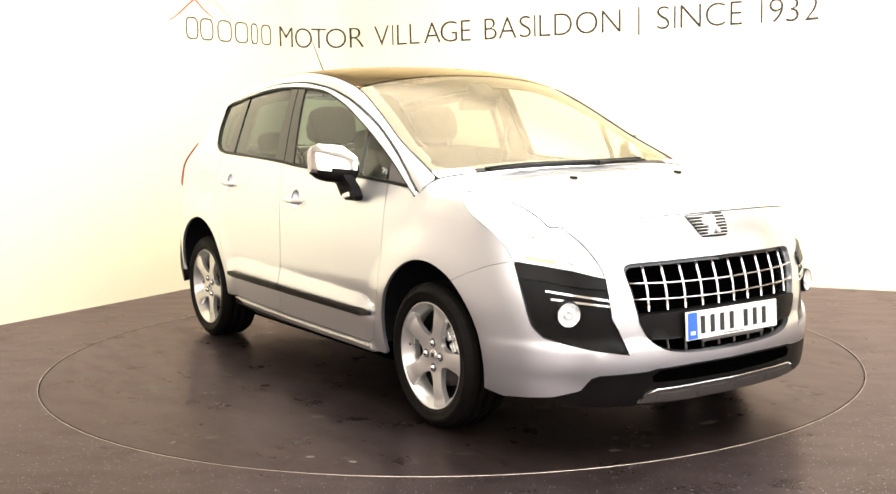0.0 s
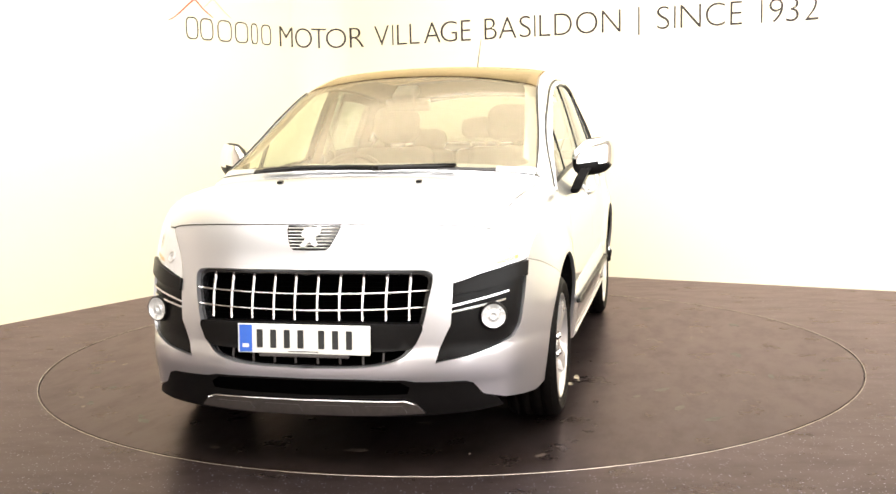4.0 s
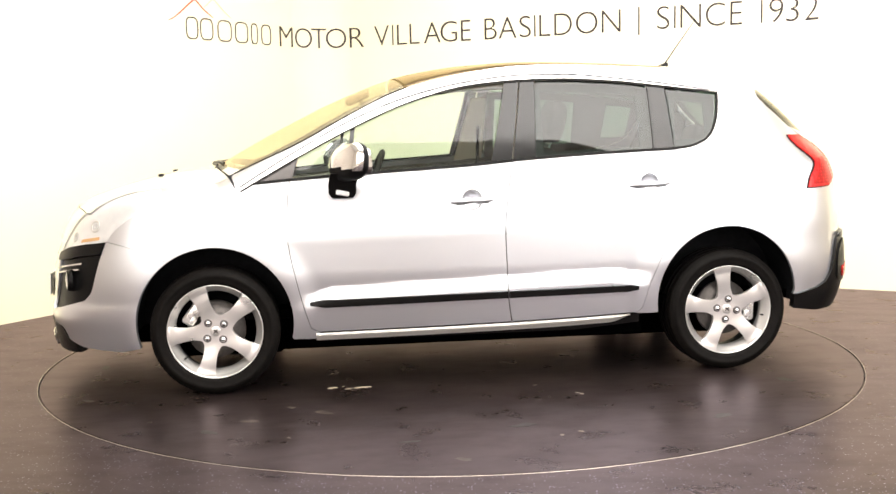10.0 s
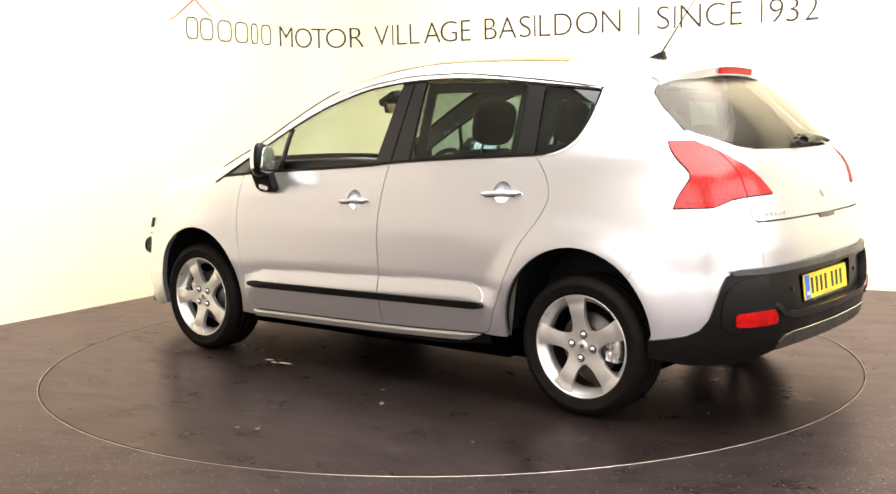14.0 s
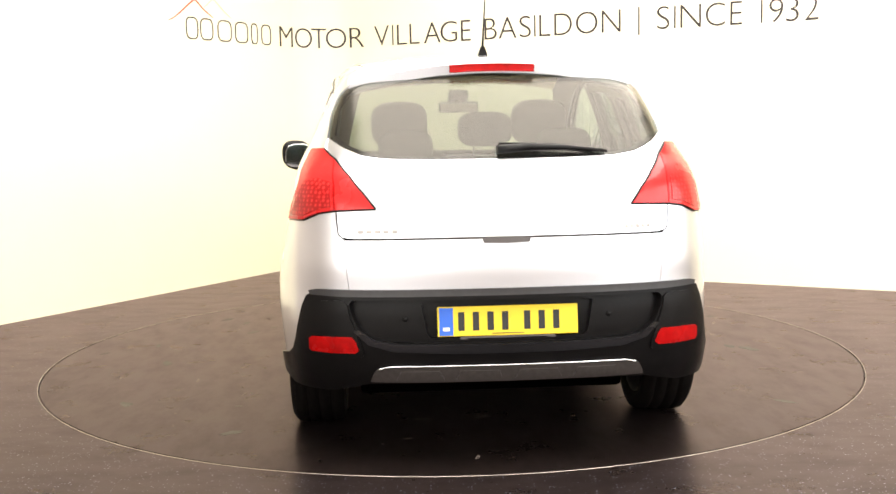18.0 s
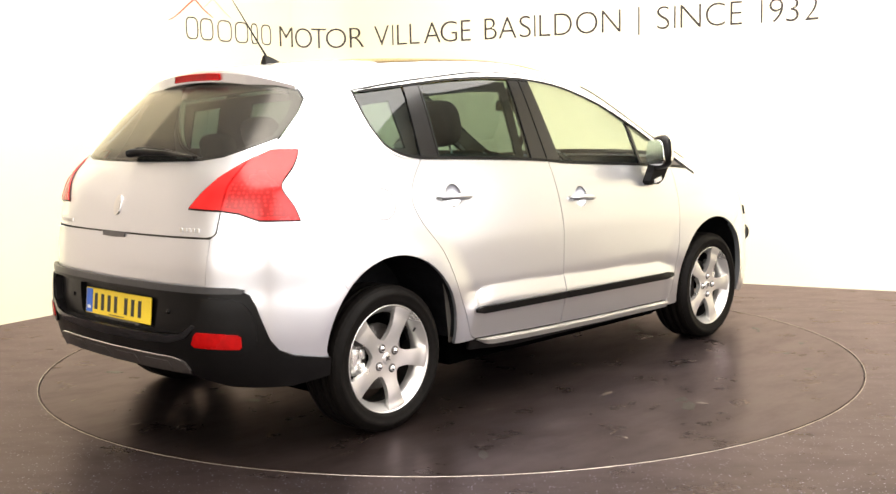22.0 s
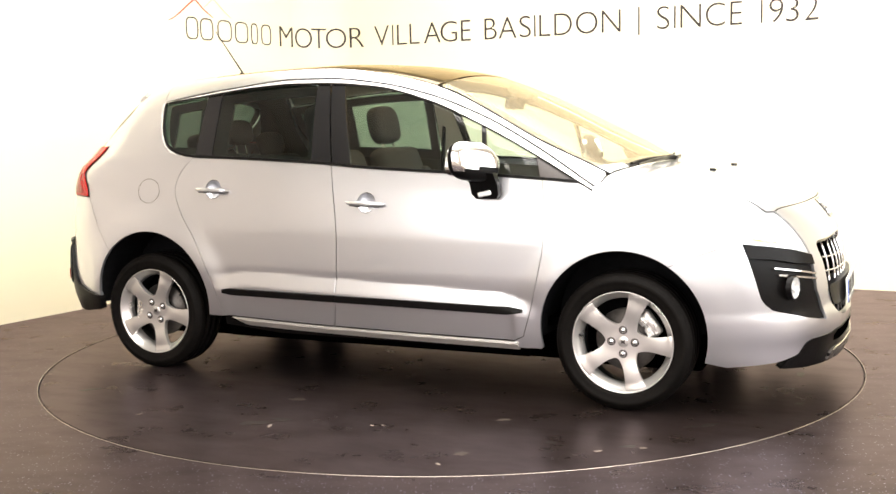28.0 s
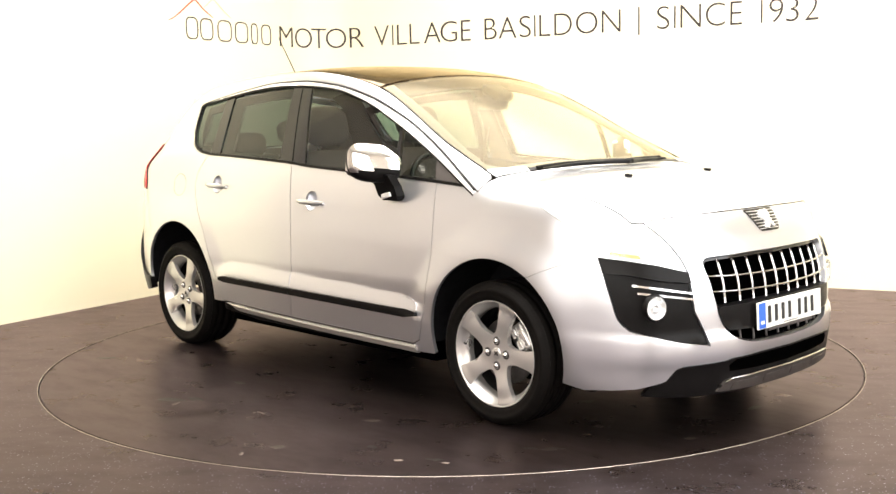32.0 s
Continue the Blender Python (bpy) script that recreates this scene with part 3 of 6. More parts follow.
class Rear:
    @staticmethod
    def of(x, y, z):
        return (math.atan2(y, -1.0 - x), z)

    @staticmethod
    def lay(uv):
        a = uv[:, 0]
        return shoot(np.stack([0 * a - 1.0, 0 * a, uv[:, 1]], 1), np.stack([-np.cos(a), np.sin(a), 0 * a], 1))


@lru_cache(maxsize=None)
def side_y(x, z):
    return float(shoot(np.array([[x, 0, z]], float), np.array([[0, 1.0, 0]]))[0, 1])


@lru_cache(maxsize=None)
def top_z(x, y):
    return float(shoot(np.array([[x, y, 0.6]], float), np.array([[0, 0, 1.0]]))[0, 2])


@lru_cache(maxsize=None)
def nose_x(y, z):
    return float(shoot(np.array([[1.0, y, z]], float), np.array([[1.0, 0, 0]]))[0, 0])


@lru_cache(maxsize=None)
def tail_x(y, z):
    return float(shoot(np.array([[-0.9, y, z]], float), np.array([[-1.0, 0, 0]]))[0, 0])


def sd(x, z):
    return Flank.of(x, side_y(x, z), z)


def tp(x, y):
    return Flank.of(x, y, top_z(x, y))


def fr(y, z):
    return Front.of(nose_x(y, z), y, z)


def fx(x, z):
    return Front.of(x, side_y(x, z), z)


def rr(y, z):
    return Rear.of(tail_x(y, z), y, z)


def rx(x, z):
    return Rear.of(x, side_y(x, z), z)


def resample(loop, d):
    out = []
    n = len(loop)
    for i in range(n):
        a, b = np.array(loop[i], float), np.array(loop[(i + 1) % n], float)
        ln = np.linalg.norm(b - a)
        if ln < 1e-6:
            continue
        k = max(1, int(math.ceil(ln / d)))
        out += [a + (b - a) * j / k for j in range(k)]
    return np.array(out)


def area2(p):
    q = np.roll(p, -1, 0)
    return float(np.sum(p[:, 0] * q[:, 1] - q[:, 0] * p[:, 1]))


def inset(p, g):
    """Moves a loop inwards by g (outwards below zero)."""
    s = 1 if area2(p) > 0 else -1
    e = np.roll(p, -1, 0) - p
    e /= np.linalg.norm(e, axis=1)[:, None] + 1e-9
    n = np.stack([-e[:, 1], e[:, 0]], 1) * s
    m = n + np.roll(n, 1, 0)
    ln = np.linalg.norm(m, axis=1)[:, None]
    return p + m / np.maximum(ln, 0.9) * g * np.minimum(2 / np.maximum(ln, 0.9), 1.6)


def within(poly, pts):
    x, y = pts[:, 0:1], pts[:, 1:2]
    a, b = poly, np.roll(poly, -1, 0)
    cross = (a[:, 1] > y) != (b[:, 1] > y)
    xi = (b[:, 0] - a[:, 0]) * (y - a[:, 1]) / (b[:, 1] - a[:, 1] + 1e-12) + a[:, 0]
    return (np.sum(cross & (x < xi), 1) % 2) == 1


def mesh_region(loop, holes, step, gap):
    outer = inset(resample(loop, step * 0.6), gap)
    hs = [inset(resample(h, step * 0.6), -gap) for h in holes]
    loops = [outer] + hs
    lo, hi = outer.min(0), outer.max(0)
    gx, gy = np.meshgrid(np.arange(lo[0] + step * 0.5, hi[0], step), np.arange(lo[1] + step * 0.5, hi[1], step))
    g = np.stack([gx.ravel(), gy.ravel()], 1)
    keep = within(outer, g) if len(g) else np.zeros(0, bool)
    for h in hs:
        keep &= ~within(h, g)
    g = g[keep]
    allb = np.concatenate(loops)
    if len(g):
        d = np.sqrt(((g[:, None, :] - allb[None]) ** 2).sum(2).min(1))
        g = g[d > step * 0.42]
    pts = np.concatenate([allb, g]) if len(g) else allb
    edges, base = [], 0
    for l in loops:
        n = len(l)
        edges += [(base + i, base + (i + 1) % n) for i in range(n)]
        base += n
    r = delaunay_2d_cdt([Vector(p) for p in pts], edges, [], 0, 1e-7)
    vs = np.array([(v.x, v.y) for v in r[0]])
    fs = np.array([f for f in r[2]])
    c = vs[fs].mean(1)
    ok = within(outer, c)
    for h in hs:
        ok &= ~within(h, c)
    return vs, fs[ok]


def sheet(name, lay, loop, mat, parent, holes=(), off=0.0, gap=0.0022, lip=0.016, step=0.035, label="", mirror=False, normal=None):
    """A panel cut from a curved surface, with turned-in edges. lay gives the places, normal their outward ways."""
    uv, fs = mesh_region([np.array(p) for p in loop], holes, step, gap)
    P = lay(uv)
    N = slope(P) if normal is None else normal(uv, P)
    tri = P[fs]
    fn = np.cross(tri[:, 1] - tri[:, 0], tri[:, 2] - tri[:, 0])
    flip = (fn * N[fs].mean(1)).sum(1) < 0
    fs = np.where(flip[:, None], fs[:, ::-1], fs)
    P = P + N * off
    edges = {}
    for f in fs:
        for a, b in ((f[0], f[1]), (f[1], f[2]), (f[2], f[0])):
            edges[(a, b)] = 1
    rim = [(a, b) for a, b in edges if (b, a) not in edges]
    verts, normals, faces = [*P], [*N], [tuple(int(i) for i in f) for f in fs]
    if lip:
        side = {}
        for a, b in rim:
            t = np.cross(P[b] - P[a], N[a])
            t = t / (np.linalg.norm(t) + 1e-9)
            for k in (a, b):
                side[k] = side.get(k, 0) + t
        idx = {}
        for k, t in side.items():
            t = t / (np.linalg.norm(t) + 1e-9)
            idx[k] = len(verts)
            verts += [P[k], P[k] - N[k] * lip]
            normals += [t, t]
        for a, b in rim:
            faces.append((idx[b], idx[a], idx[a] + 1, idx[b] + 1))
    verts, normals = np.array(verts), np.array(normals)
    if mirror:
        verts[:, 1] *= -1
        normals[:, 1] *= -1
        faces = [f[::-1] for f in faces]
    return from_arrays(name, verts, faces, mat, parent, label, True, normals)


def both(name, lay, loop, mat, parents, **kw):
    """The same panel on the left and, mirrored, on the right. Returns both."""
    pl, pr = parents if isinstance(parents, (list, tuple)) else (parents, parents)
    return sheet(name, lay, loop, mat, pl, **kw), sheet(name, lay, loop, mat, pr, mirror=True, **kw)


# ---------------------------------------------------------------- the car's panels
WT = pc([-1.3, -1.002, -0.711, -0.45, -0.276, 0.013, 0.303, 0.593, 0.886, 1.1], [1.446, 1.479, 1.509, 1.521, 1.518, 1.493, 1.419, 1.298, 1.149, 1.03])
WC = pc([-1.31, -1.153, -0.86, -0.453, -0.278, 0.012, 0.302, 0.593, 0.887, 1.188], [1.451, 1.476, 1.513, 1.547, 1.546, 1.516, 1.450, 1.341, 1.186, 1.003])
HOODSIDE = pc([1.1, 1.4, 1.7, 1.9, 2.0], [0.765, 0.765, 0.735, 0.69, 0.645])
CANT = pc([-1.6, -0.9, 0.0, 0.36, 0.5, 0.7, 0.85, 1.12, 1.2], [0.51, 0.575, 0.615, 0.643, 0.663, 0.694, 0.717, 0.745, 0.752])
DOORBOT = pc([-0.8, -0.25, 0.33, 0.82], [0.325, 0.306, 0.297, 0.293])


def steps(a, b, n):
    return [a + (b - a) * i / n for i in range(n + 1)]


def arc(hub, a0, a1, n=30, grow=0.0):
    hx, hz, r = hub
    return [(hx + (r + grow) * math.cos(math.radians(a)), hz + (r + grow) * math.sin(math.radians(a))) for a in steps(a0, a1, n)]


SEAM_F = curve([(0.845, 0.315), (0.868, 0.39), (0.891, 0.476), (0.932, 0.663), (0.945, 0.777), (0.94, 0.93), (0.927, 1.042)], 5)
SEAM_B = curve([(-0.183, 1.112), (-0.155, 0.95), (-0.135, 0.782), (-0.141, 0.552), (-0.142, 0.437), (-0.161, 0.305)], 5)
SEAM_R = curve([(-0.80, 0.325), (-0.838, 0.352), (-0.882, 0.477), (-0.990, 0.720), (-1.083, 0.847), (-1.130, 0.932), (-1.141, 0.993), (-1.112, 1.071), (-1.045, 1.152)], 5)
DLO_END = curve([(-1.045, 1.155), (-1.14, 1.168), (-1.230, 1.213), (-1.284, 1.30), (-1.308, 1.39), (-1.316, 1.443)], 5)
LAMP_EDGE = curve([(1.47, top_z(1.45, 0.775) - 0.022), (1.56, 0.950), (1.67, 0.893), (1.765, 0.825), (1.815, 0.765)], 5)
TAIL_EDGE = curve([(-1.672, 1.208), (-1.686, 1.182), (-1.724, 1.141), (-1.782, 1.092), (-1.798, 1.064), (-1.790, 1.038), (-1.762, 0.989), (-1.746, 0.936)], 4)
FRONT_SEAM = [(1.815, 0.765), (1.718, 0.742), (1.60, 0.700), (1.512, 0.660)]
REAR_SEAM = [(-1.746, 0.936), (-1.719, 0.900), (-1.648, 0.761), (-1.572, 0.645)]
LAMP_IN = curve([(0.555, 0.700), (0.565, 0.750), (0.595, 0.815), (0.63, 0.865), (0.652, 0.895)], 4)
HOOD_EDGE = curve([(0.652, 0.895), (0.60, 0.906), (0.45, 0.914), (0.25, 0.918), (0.0, 0.919)], 5)
FOG_OUT = curve([(1.815, 0.765), (1.845, 0.69), (1.875, 0.60), (1.90, 0.52), (1.94, 0.475)], 4)
FOG_LOW = curve([(0.70, 0.452), (0.62, 0.428), (0.497, 0.405)], 4)
FOG_IN = [(0.508, 0.45), (0.531, 0.505), (0.550, 0.545), (0.554, 0.619), (0.555, 0.700)]
GRILLE = [(float(y), float(z)) for y, z in curve([(0.0, 0.755), (0.25, 0.754), (0.43, 0.752), (0.470, 0.744), (0.482, 0.722), (0.474, 0.66), (0.455, 0.563), (0.428, 0.485), (0.382, 0.432), (0.31, 0.404), (0.2, 0.390), (0.0, 0.386)], 4)]


def mirrored(half):
    """Closes a half outline, given from one point on the middle line to another, with its mirror image."""
    return list(half) + [(-u, v) for u, v in reversed(half) if abs(u) > 1e-4]


def flank_mirror(half):
    k = KS * math.pi
    return list(half) + [(u, k - v) for u, v in reversed(half) if abs(v - k / 2) > 1e-4]


HANDLES = ((0.137, -0.078, 0.918, 0.926), (-0.781, -0.999, 0.976, 0.984))


def bowl_ring(h, rad, n=28):
    x, z = (h[0] + h[1]) / 2, (h[2] + h[3]) / 2 + 0.004
    return [sd(x + rad * math.cos(2 * math.pi * i / n), z + rad * math.sin(2 * math.pi * i / n)) for i in range(n)]


def build_skin(car):
    # doors
    belt_f = [sd(x, float(BELT(x))) for x in steps(0.925, -0.183, 16)]
    loop = belt_f + [sd(*p) for p in SEAM_B[1:]] + [sd(x, float(DOORBOT(x))) for x in steps(-0.17, 0.80, 12)] + [sd(*p) for p in SEAM_F[:-1]]
    fd = both("front_door", Flank.lay, loop, PAINT, car, holes=[bowl_ring(HANDLES[0], 0.048)], step=0.014)
    belt_r = [sd(x, float(BELT(x))) for x in steps(-0.183, -1.045, 14)]
    loop = belt_r + [sd(*p) for p in reversed(SEAM_R)] + [sd(x, float(DOORBOT(x))) for x in steps(-0.79, -0.165, 10)] + [sd(*p) for p in reversed(SEAM_B[1:-1])]
    rd = both("rear_door", Flank.lay, loop, PAINT, car, holes=[bowl_ring(HANDLES[1], 0.048)], step=0.014)
    # front wing
    hood_l = [(x, float(HOODSIDE(x))) for x in steps(1.222, 1.90, 16)]
    hood_side = [Flank.of(x, y, top_z(x, y)) for x, y in hood_l]
    tip = sd(1.188, 1.004)
    loop = [sd(*p) for p in SEAM_F] + [sd(x, float(BELT(x))) for x in steps(0.95, 1.14, 4)] + [tip]
    loop += [p for p in hood_side if p[0] < 1.455 and p[0] > 1.215]
    loop += [sd(*p) for p in LAMP_EDGE] + [sd(*p) for p in FRONT_SEAM[1:-1]] + [sd(*p) for p in arc(HUBS[0], 56, 193)] + [sd(0.925, 0.258), sd(0.86, 0.258), sd(0.80, 0.262), sd(0.80, 0.292)]
    both("front_wing", Flank.lay, loop, PAINT, car, gap=0.0010)
    # bonnet
    edge = [Flank.of(nose_x(y, z), y, z) for y, z in reversed(HOOD_EDGE)]
    edge[0] = (edge[0][0], KS * math.pi / 2)
    base = [(1.330 - 0.105 * (y / 0.765) ** 2, y) for y in steps(0.765, 0.0, 14)]
    half = edge + list(reversed(hood_side)) + [tp(x, y) for x, y in base[1:]]
    sheet("bonnet", Flank.lay, flank_mirror(half), PAINT, car, gap=0.0014)
    # windscreen and roof
    ws_side = [(x, float(CANT(x))) for x in steps(1.195, 0.335, 18)]
    half = [tp(1.325 - 0.115 * (y / 0.745) ** 2, y) for y in steps(0, 0.745, 14)] + [tp(x, y) for x, y in ws_side[1:]] + [tp(0.37 - 0.035 * (y / 0.6) ** 2, y) for y in steps(0.6, 0, 10)[1:]]
    sheet("windscreen", Flank.lay, flank_mirror(half), SCREEN, car, off=-0.004, lip=0.0, step=0.05, label="clear curved windscreen reflecting the bright ceiling")
    inner = [tp(1.303 - 0.110 * (y / 0.745) ** 2 - 0.035, y) for y in steps(0, 0.66, 14)] + curve([tp(1.13, 0.705), tp(1.05, 0.70), tp(0.7, 0.628), tp(0.385, 0.575)], 6) + [tp(0.345 - 0.035 * (y / 0.6) ** 2, y) for y in steps(0.55, 0, 10)]
    sheet("windscreen_border", Flank.lay, flank_mirror(half), TRIMGREY, car, holes=[flank_mirror(inner)], off=-0.008, lip=0.0, step=0.05, label="dark printed border of the windscreen")
    half = [tp(0.362 - 0.035 * (y / 0.6) ** 2, y) for y in steps(0, 0.6, 10)] + [tp(x, float(CANT(x)) - 0.004) for x in steps(0.32, -1.045, 22)] + [tp(-1.055, y) for y in steps(0.53, 0, 8)]
    sheet("roof_glass", Flank.lay, flank_mirror(half), ROOFGLASS, car, off=-0.001, step=0.05, label="dark tinted panoramic roof glass")
    half = [tp(-1.060, y) for y in steps(0, 0.53, 8)] + [tp(x, float(CANT(x))) for x in steps(-1.065, -1.54, 10)] + [tp(-1.555, y) for y in steps(0.48, 0, 8)]
    sheet("roof_panel", Flank.lay, flank_mirror(half), PAINT, car, step=0.05)
    # cant rail with the windscreen pillar
    loop = [sd(x, float(WC(x))) for x in steps(-1.321, 1.17, 44)] + [tip, tp(1.21, 0.768)] + [tp(x, float(CANT(x))) for x in steps(1.195, -1.321, 46)]
    both("roof_rail", Flank.lay, loop, PAINT, car, step=0.03)
    for s in (1, -1):
        tube("screen_gasket", [(x, s * float(CANT(x)), top_z(x, float(CANT(x))) + 0.001) for x in steps(1.195, 0.335, 22)], 0.004, BLACK, car, n=6)
    loop = [tp(1.36, 0.72), tp(1.54, 0.70), sd(1.56, 0.955), sd(1.36, 1.03)]
    both("wing_underlay", Flank.lay, loop, PAINT, car, off=-0.004, lip=0, step=0.03)
    # rear wing
    glass_edge = [(tail_x(y, z), y, z) for y, z in ((0.545, 1.480), (0.592, 1.456), (0.633, 1.416), (0.655, 1.36), (0.665, 1.305), (0.672, 1.250), (0.678, 1.225))]
    loop = [sd(*p) for p in SEAM_R] + [sd(*p) for p in DLO_END[1:]] + [sd(-1.322, float(WC(-1.322)))] + [tp(x, float(CANT(x))) for x in steps(-1.322, -1.54, 6)]
    loop += [Flank.of(*p) for p in glass_edge] + [Flank.of(tail_x(0.66, 1.17), 0.66, 1.17)] + [sd(x - 0.02, z) for x, z in TAIL_EDGE[12:-1]] + [sd(*TAIL_EDGE[-1])] + [sd(*p) for p in REAR_SEAM[1:-1]]
    loop += [sd(*p) for p in arc(HUBS[1], 136, -10)] + [sd(-0.90, 0.318), sd(-0.85, 0.32)]
    both("rear_wing", Flank.lay, loop, PAINT, car, gap=0.0008)
    # sill: black sill, bright strip
    loop = [sd(x, float(DOORBOT(x)) - 0.002) for x in steps(0.80, -0.83, 20)] + [sd(x, 0.240 + 0.09 * max(0, -0.5 - x)) for x in steps(-0.83, 0.80, 20)]
    both("sill", Flank.lay, loop, BLACK, car, off=-0.012)
    ribs = [(-0.012, 0.0), (0.006, -0.0005), (0.010, -0.003), (0.009, -0.007)]
    for i in range(2):
        ribs += [(0.0110 - 0.0090 * i, -0.0085 - 0.0125 * i), (0.0040 - 0.0090 * i, -0.0190 - 0.0125 * i)]
    ribs.append((-0.024, -0.0335))
    n = len(ribs)
    for s in (1, -1):
        vs, fs, xs = [], [], steps(0.82, -0.775, 44)
        fair = np.polyfit(xs, [max(side_y(x, float(DOORBOT(x)) - 0.009), side_y(x, float(DOORBOT(x)) - 0.04)) for x in xs], 5)
        for x in xs:
            z, y, h = float(DOORBOT(x)) - 0.006, float(np.polyval(fair, x)), min(1.0, (x + 0.79) / 0.10)
            vs += [(x, s * (y + dy), z + 1.15 * dz * h) for dy, dz in ribs]
        for i in range(len(xs) - 1):
            for k in range(n - 1):
                f = (n * i + k, n * i + k + 1, n * i + k + n + 1, n * i + k + n)
                fs.append(f if s < 0 else f[::-1])
        fs += [tuple(range(n)), tuple(n * (len(xs) - 1) + k for k in range(n))]
        from_arrays("sill_strip", vs, fs, SILLMETAL, car, "ribbed bright metal strip along the sill", smooth=False)
    # bumpers
    low = [(0.0, 0.345), (0.2, 0.345), (0.38, 0.342), (0.42, 0.334), (0.50, 0.331), (0.60, 0.328), (0.625, 0.318), (0.655, 0.272)]
    half = [fr(*p) for p in low] + [fx(1.96, 0.242), fx(1.867, 0.231), fx(1.76, 0.222)] + [fx(*p) for p in arc(HUBS[0], -17, 56, 18)] + [fx(*p) for p in reversed(FRONT_SEAM[:-1])]
    half += [fx(*p) for p in FOG_OUT[1:]] + [fr(*p) for p in FOG_LOW] + [fr(*p) for p in FOG_IN] + [fr(*p) for p in LAMP_IN[1:]] + [fr(*p) for p in HOOD_EDGE[1:]]
    half[0], half[-1] = (0.0, 0.345), (0.0, 0.919)
    grille = mirrored([(0.0, 0.755)] + [fr(*p) for p in GRILLE[1:-1]] + [(0.0, 0.386)])
    front_bumper = sheet("front_bumper", Front.lay, mirrored(half), PAINT, car, holes=[grille], step=0.03, lip=0.03, gap=0.0006)
    # black backing sheet added so that the bonnet gap reads as shade
    half = [(0.0, 0.80), fr(0.30, 0.80), fr(0.56, 0.80), fr(0.62, 0.885), fr(0.60, 0.935), fr(0.3, 0.945), (0.0, 0.945)]
    sheet("bonnet_gap_backing", Front.lay, mirrored(half), DARK, car, off=-0.019, lip=0.0, step=0.05)
    # dark strip laid on the skin for the shade in the bonnet's gap
    line = [fr(y, z + 0.0016) for y, z in HOOD_EDGE] + [fr(y, z - 0.0016) for y, z in reversed(HOOD_EDGE)]
    both("bonnet_gap_line", Front.lay, line, DARK, car, off=0.0012, gap=0.0, lip=0.0, step=0.02)
    # head lamps
    upper = [(x, float(HOODSIDE(x)) + 0.002) for x in steps(1.90, 1.46, 10)]
    loop = [fr(*p) for p in LAMP_IN] + [Front.of(x, y, top_z(x, y)) for x, y in upper] + [fx(*p) for p in LAMP_EDGE] + [fr(0.74, 0.752), fr(0.66, 0.733)]
    both("head_lamp", Front.lay, loop, REFLECTOR, car, off=-0.006, gap=0.0008, lip=0.012, step=0.03, label="clear head lamp with bright reflectors")
    lamp_lens = both("lamp_lens", Front.lay, loop, LAMPCLEAR, car, off=0.0005, gap=0.0005, lip=0.0, step=0.03)
    # grey strip laid along the lamp's inner edge, for its shaded gap
    line = [fr(y - 0.0010, z) for y, z in LAMP_IN] + [fr(y + 0.0010, z) for y, z in reversed(LAMP_IN)]
    both("lamp_gap_line", Front.lay, line, STEEL, car, off=0.0016, gap=0.0, lip=0.0, step=0.02)
    # fog panels
    loop = [fx(*p) for p in FOG_OUT] + [fr(*p) for p in FOG_LOW] + [fr(*p) for p in FOG_IN] + [fr(0.66, 0.733), fr(0.74, 0.752)]
    fog = both("fog_panel", Front.lay, loop, BLACK, car, off=-0.012, step=0.03)
    loop = [fr(0.556, 0.655), fr(0.556, 0.700), fr(0.66, 0.732), fr(0.74, 0.751), fx(1.818, 0.762), fx(1.842, 0.70), fr(0.74, 0.69), fr(0.66, 0.668)]
    both("fog_panel_bar", Front.lay, loop, BLACK, fog, off=0.010, lip=0.024, step=0.03)
    for z0, z1, y0, y1 in ((0.612, 0.652, 0.552, 0.745), (0.590, 0.622, 0.552, 0.735)):
        loop = [fr(y, z0 + (z1 - z0) * (y - y0) / (y1 - y0) + h) for h, ys in ((0, steps(y0, y1, 8)), (0.008, steps(y1, y0, 8))) for y in ys]
        both("fog_trim_strip", Front.lay, loop, CHROME, fog, off=0.004, gap=0.0, lip=0.012, step=0.02)
    # tailgate, split above and below
    g_low = [(0.0, 1.167), (0.25, 1.168), (0.44, 1.173), (0.53, 1.186), (0.60, 1.215), (0.665, 1.258)]
    g_top = [(0.663, 1.305), (0.653, 1.36), (0.631, 1.416), (0.588, 1.458), (0.535, 1.484), (0.48, 1.496), (0.35, 1.508), (0.18, 1.516), (0.0, 1.518)]
    half = [rr(*p) for p in g_low + g_top]
    half[0], half[-1] = (0.0, 1.167), (0.0, 1.518)
    sheet("rear_screen", Rear.lay, mirrored(half), REARGLASS, car, off=-0.003, lip=0.0, step=0.04, label="tinted curved rear window")
    rim = [rr(y * 0.965, z + 0.014) for y, z in g_low] + [rr(y * 0.965, z - (0.0 if z < 1.4 else 0.008)) for y, z in g_top]
    rim[0], rim[-1] = (0.0, 1.181), (0.0, 1.510)
    sheet("rear_screen_border", Rear.lay, mirrored(half), GLOSSBLACK, car, holes=[mirrored(rim)], off=-0.008, lip=0.0, step=0.04)
    lamp_top = [(0.487, 0.990), (0.53, 1.045), (0.58, 1.105), (0.632, 1.166)]
    half = [(0.0, 0.877), rr(0.3, 0.877), rr(0.59, 0.877), rr(0.615, 0.882), rr(0.628, 0.895), rr(0.634, 0.98), rr(0.56, 0.984), rr(0.487, 0.986)] + [rr(*p) for p in lamp_top] + [rr(0.655, 1.215), rr(0.668, 1.25)]
    half += [rr(*p) for p in reversed(g_low)]
    half[-1] = (0.0, 1.167)
    sheet("tailgate", Rear.lay, mirrored(half), PAINT, car)
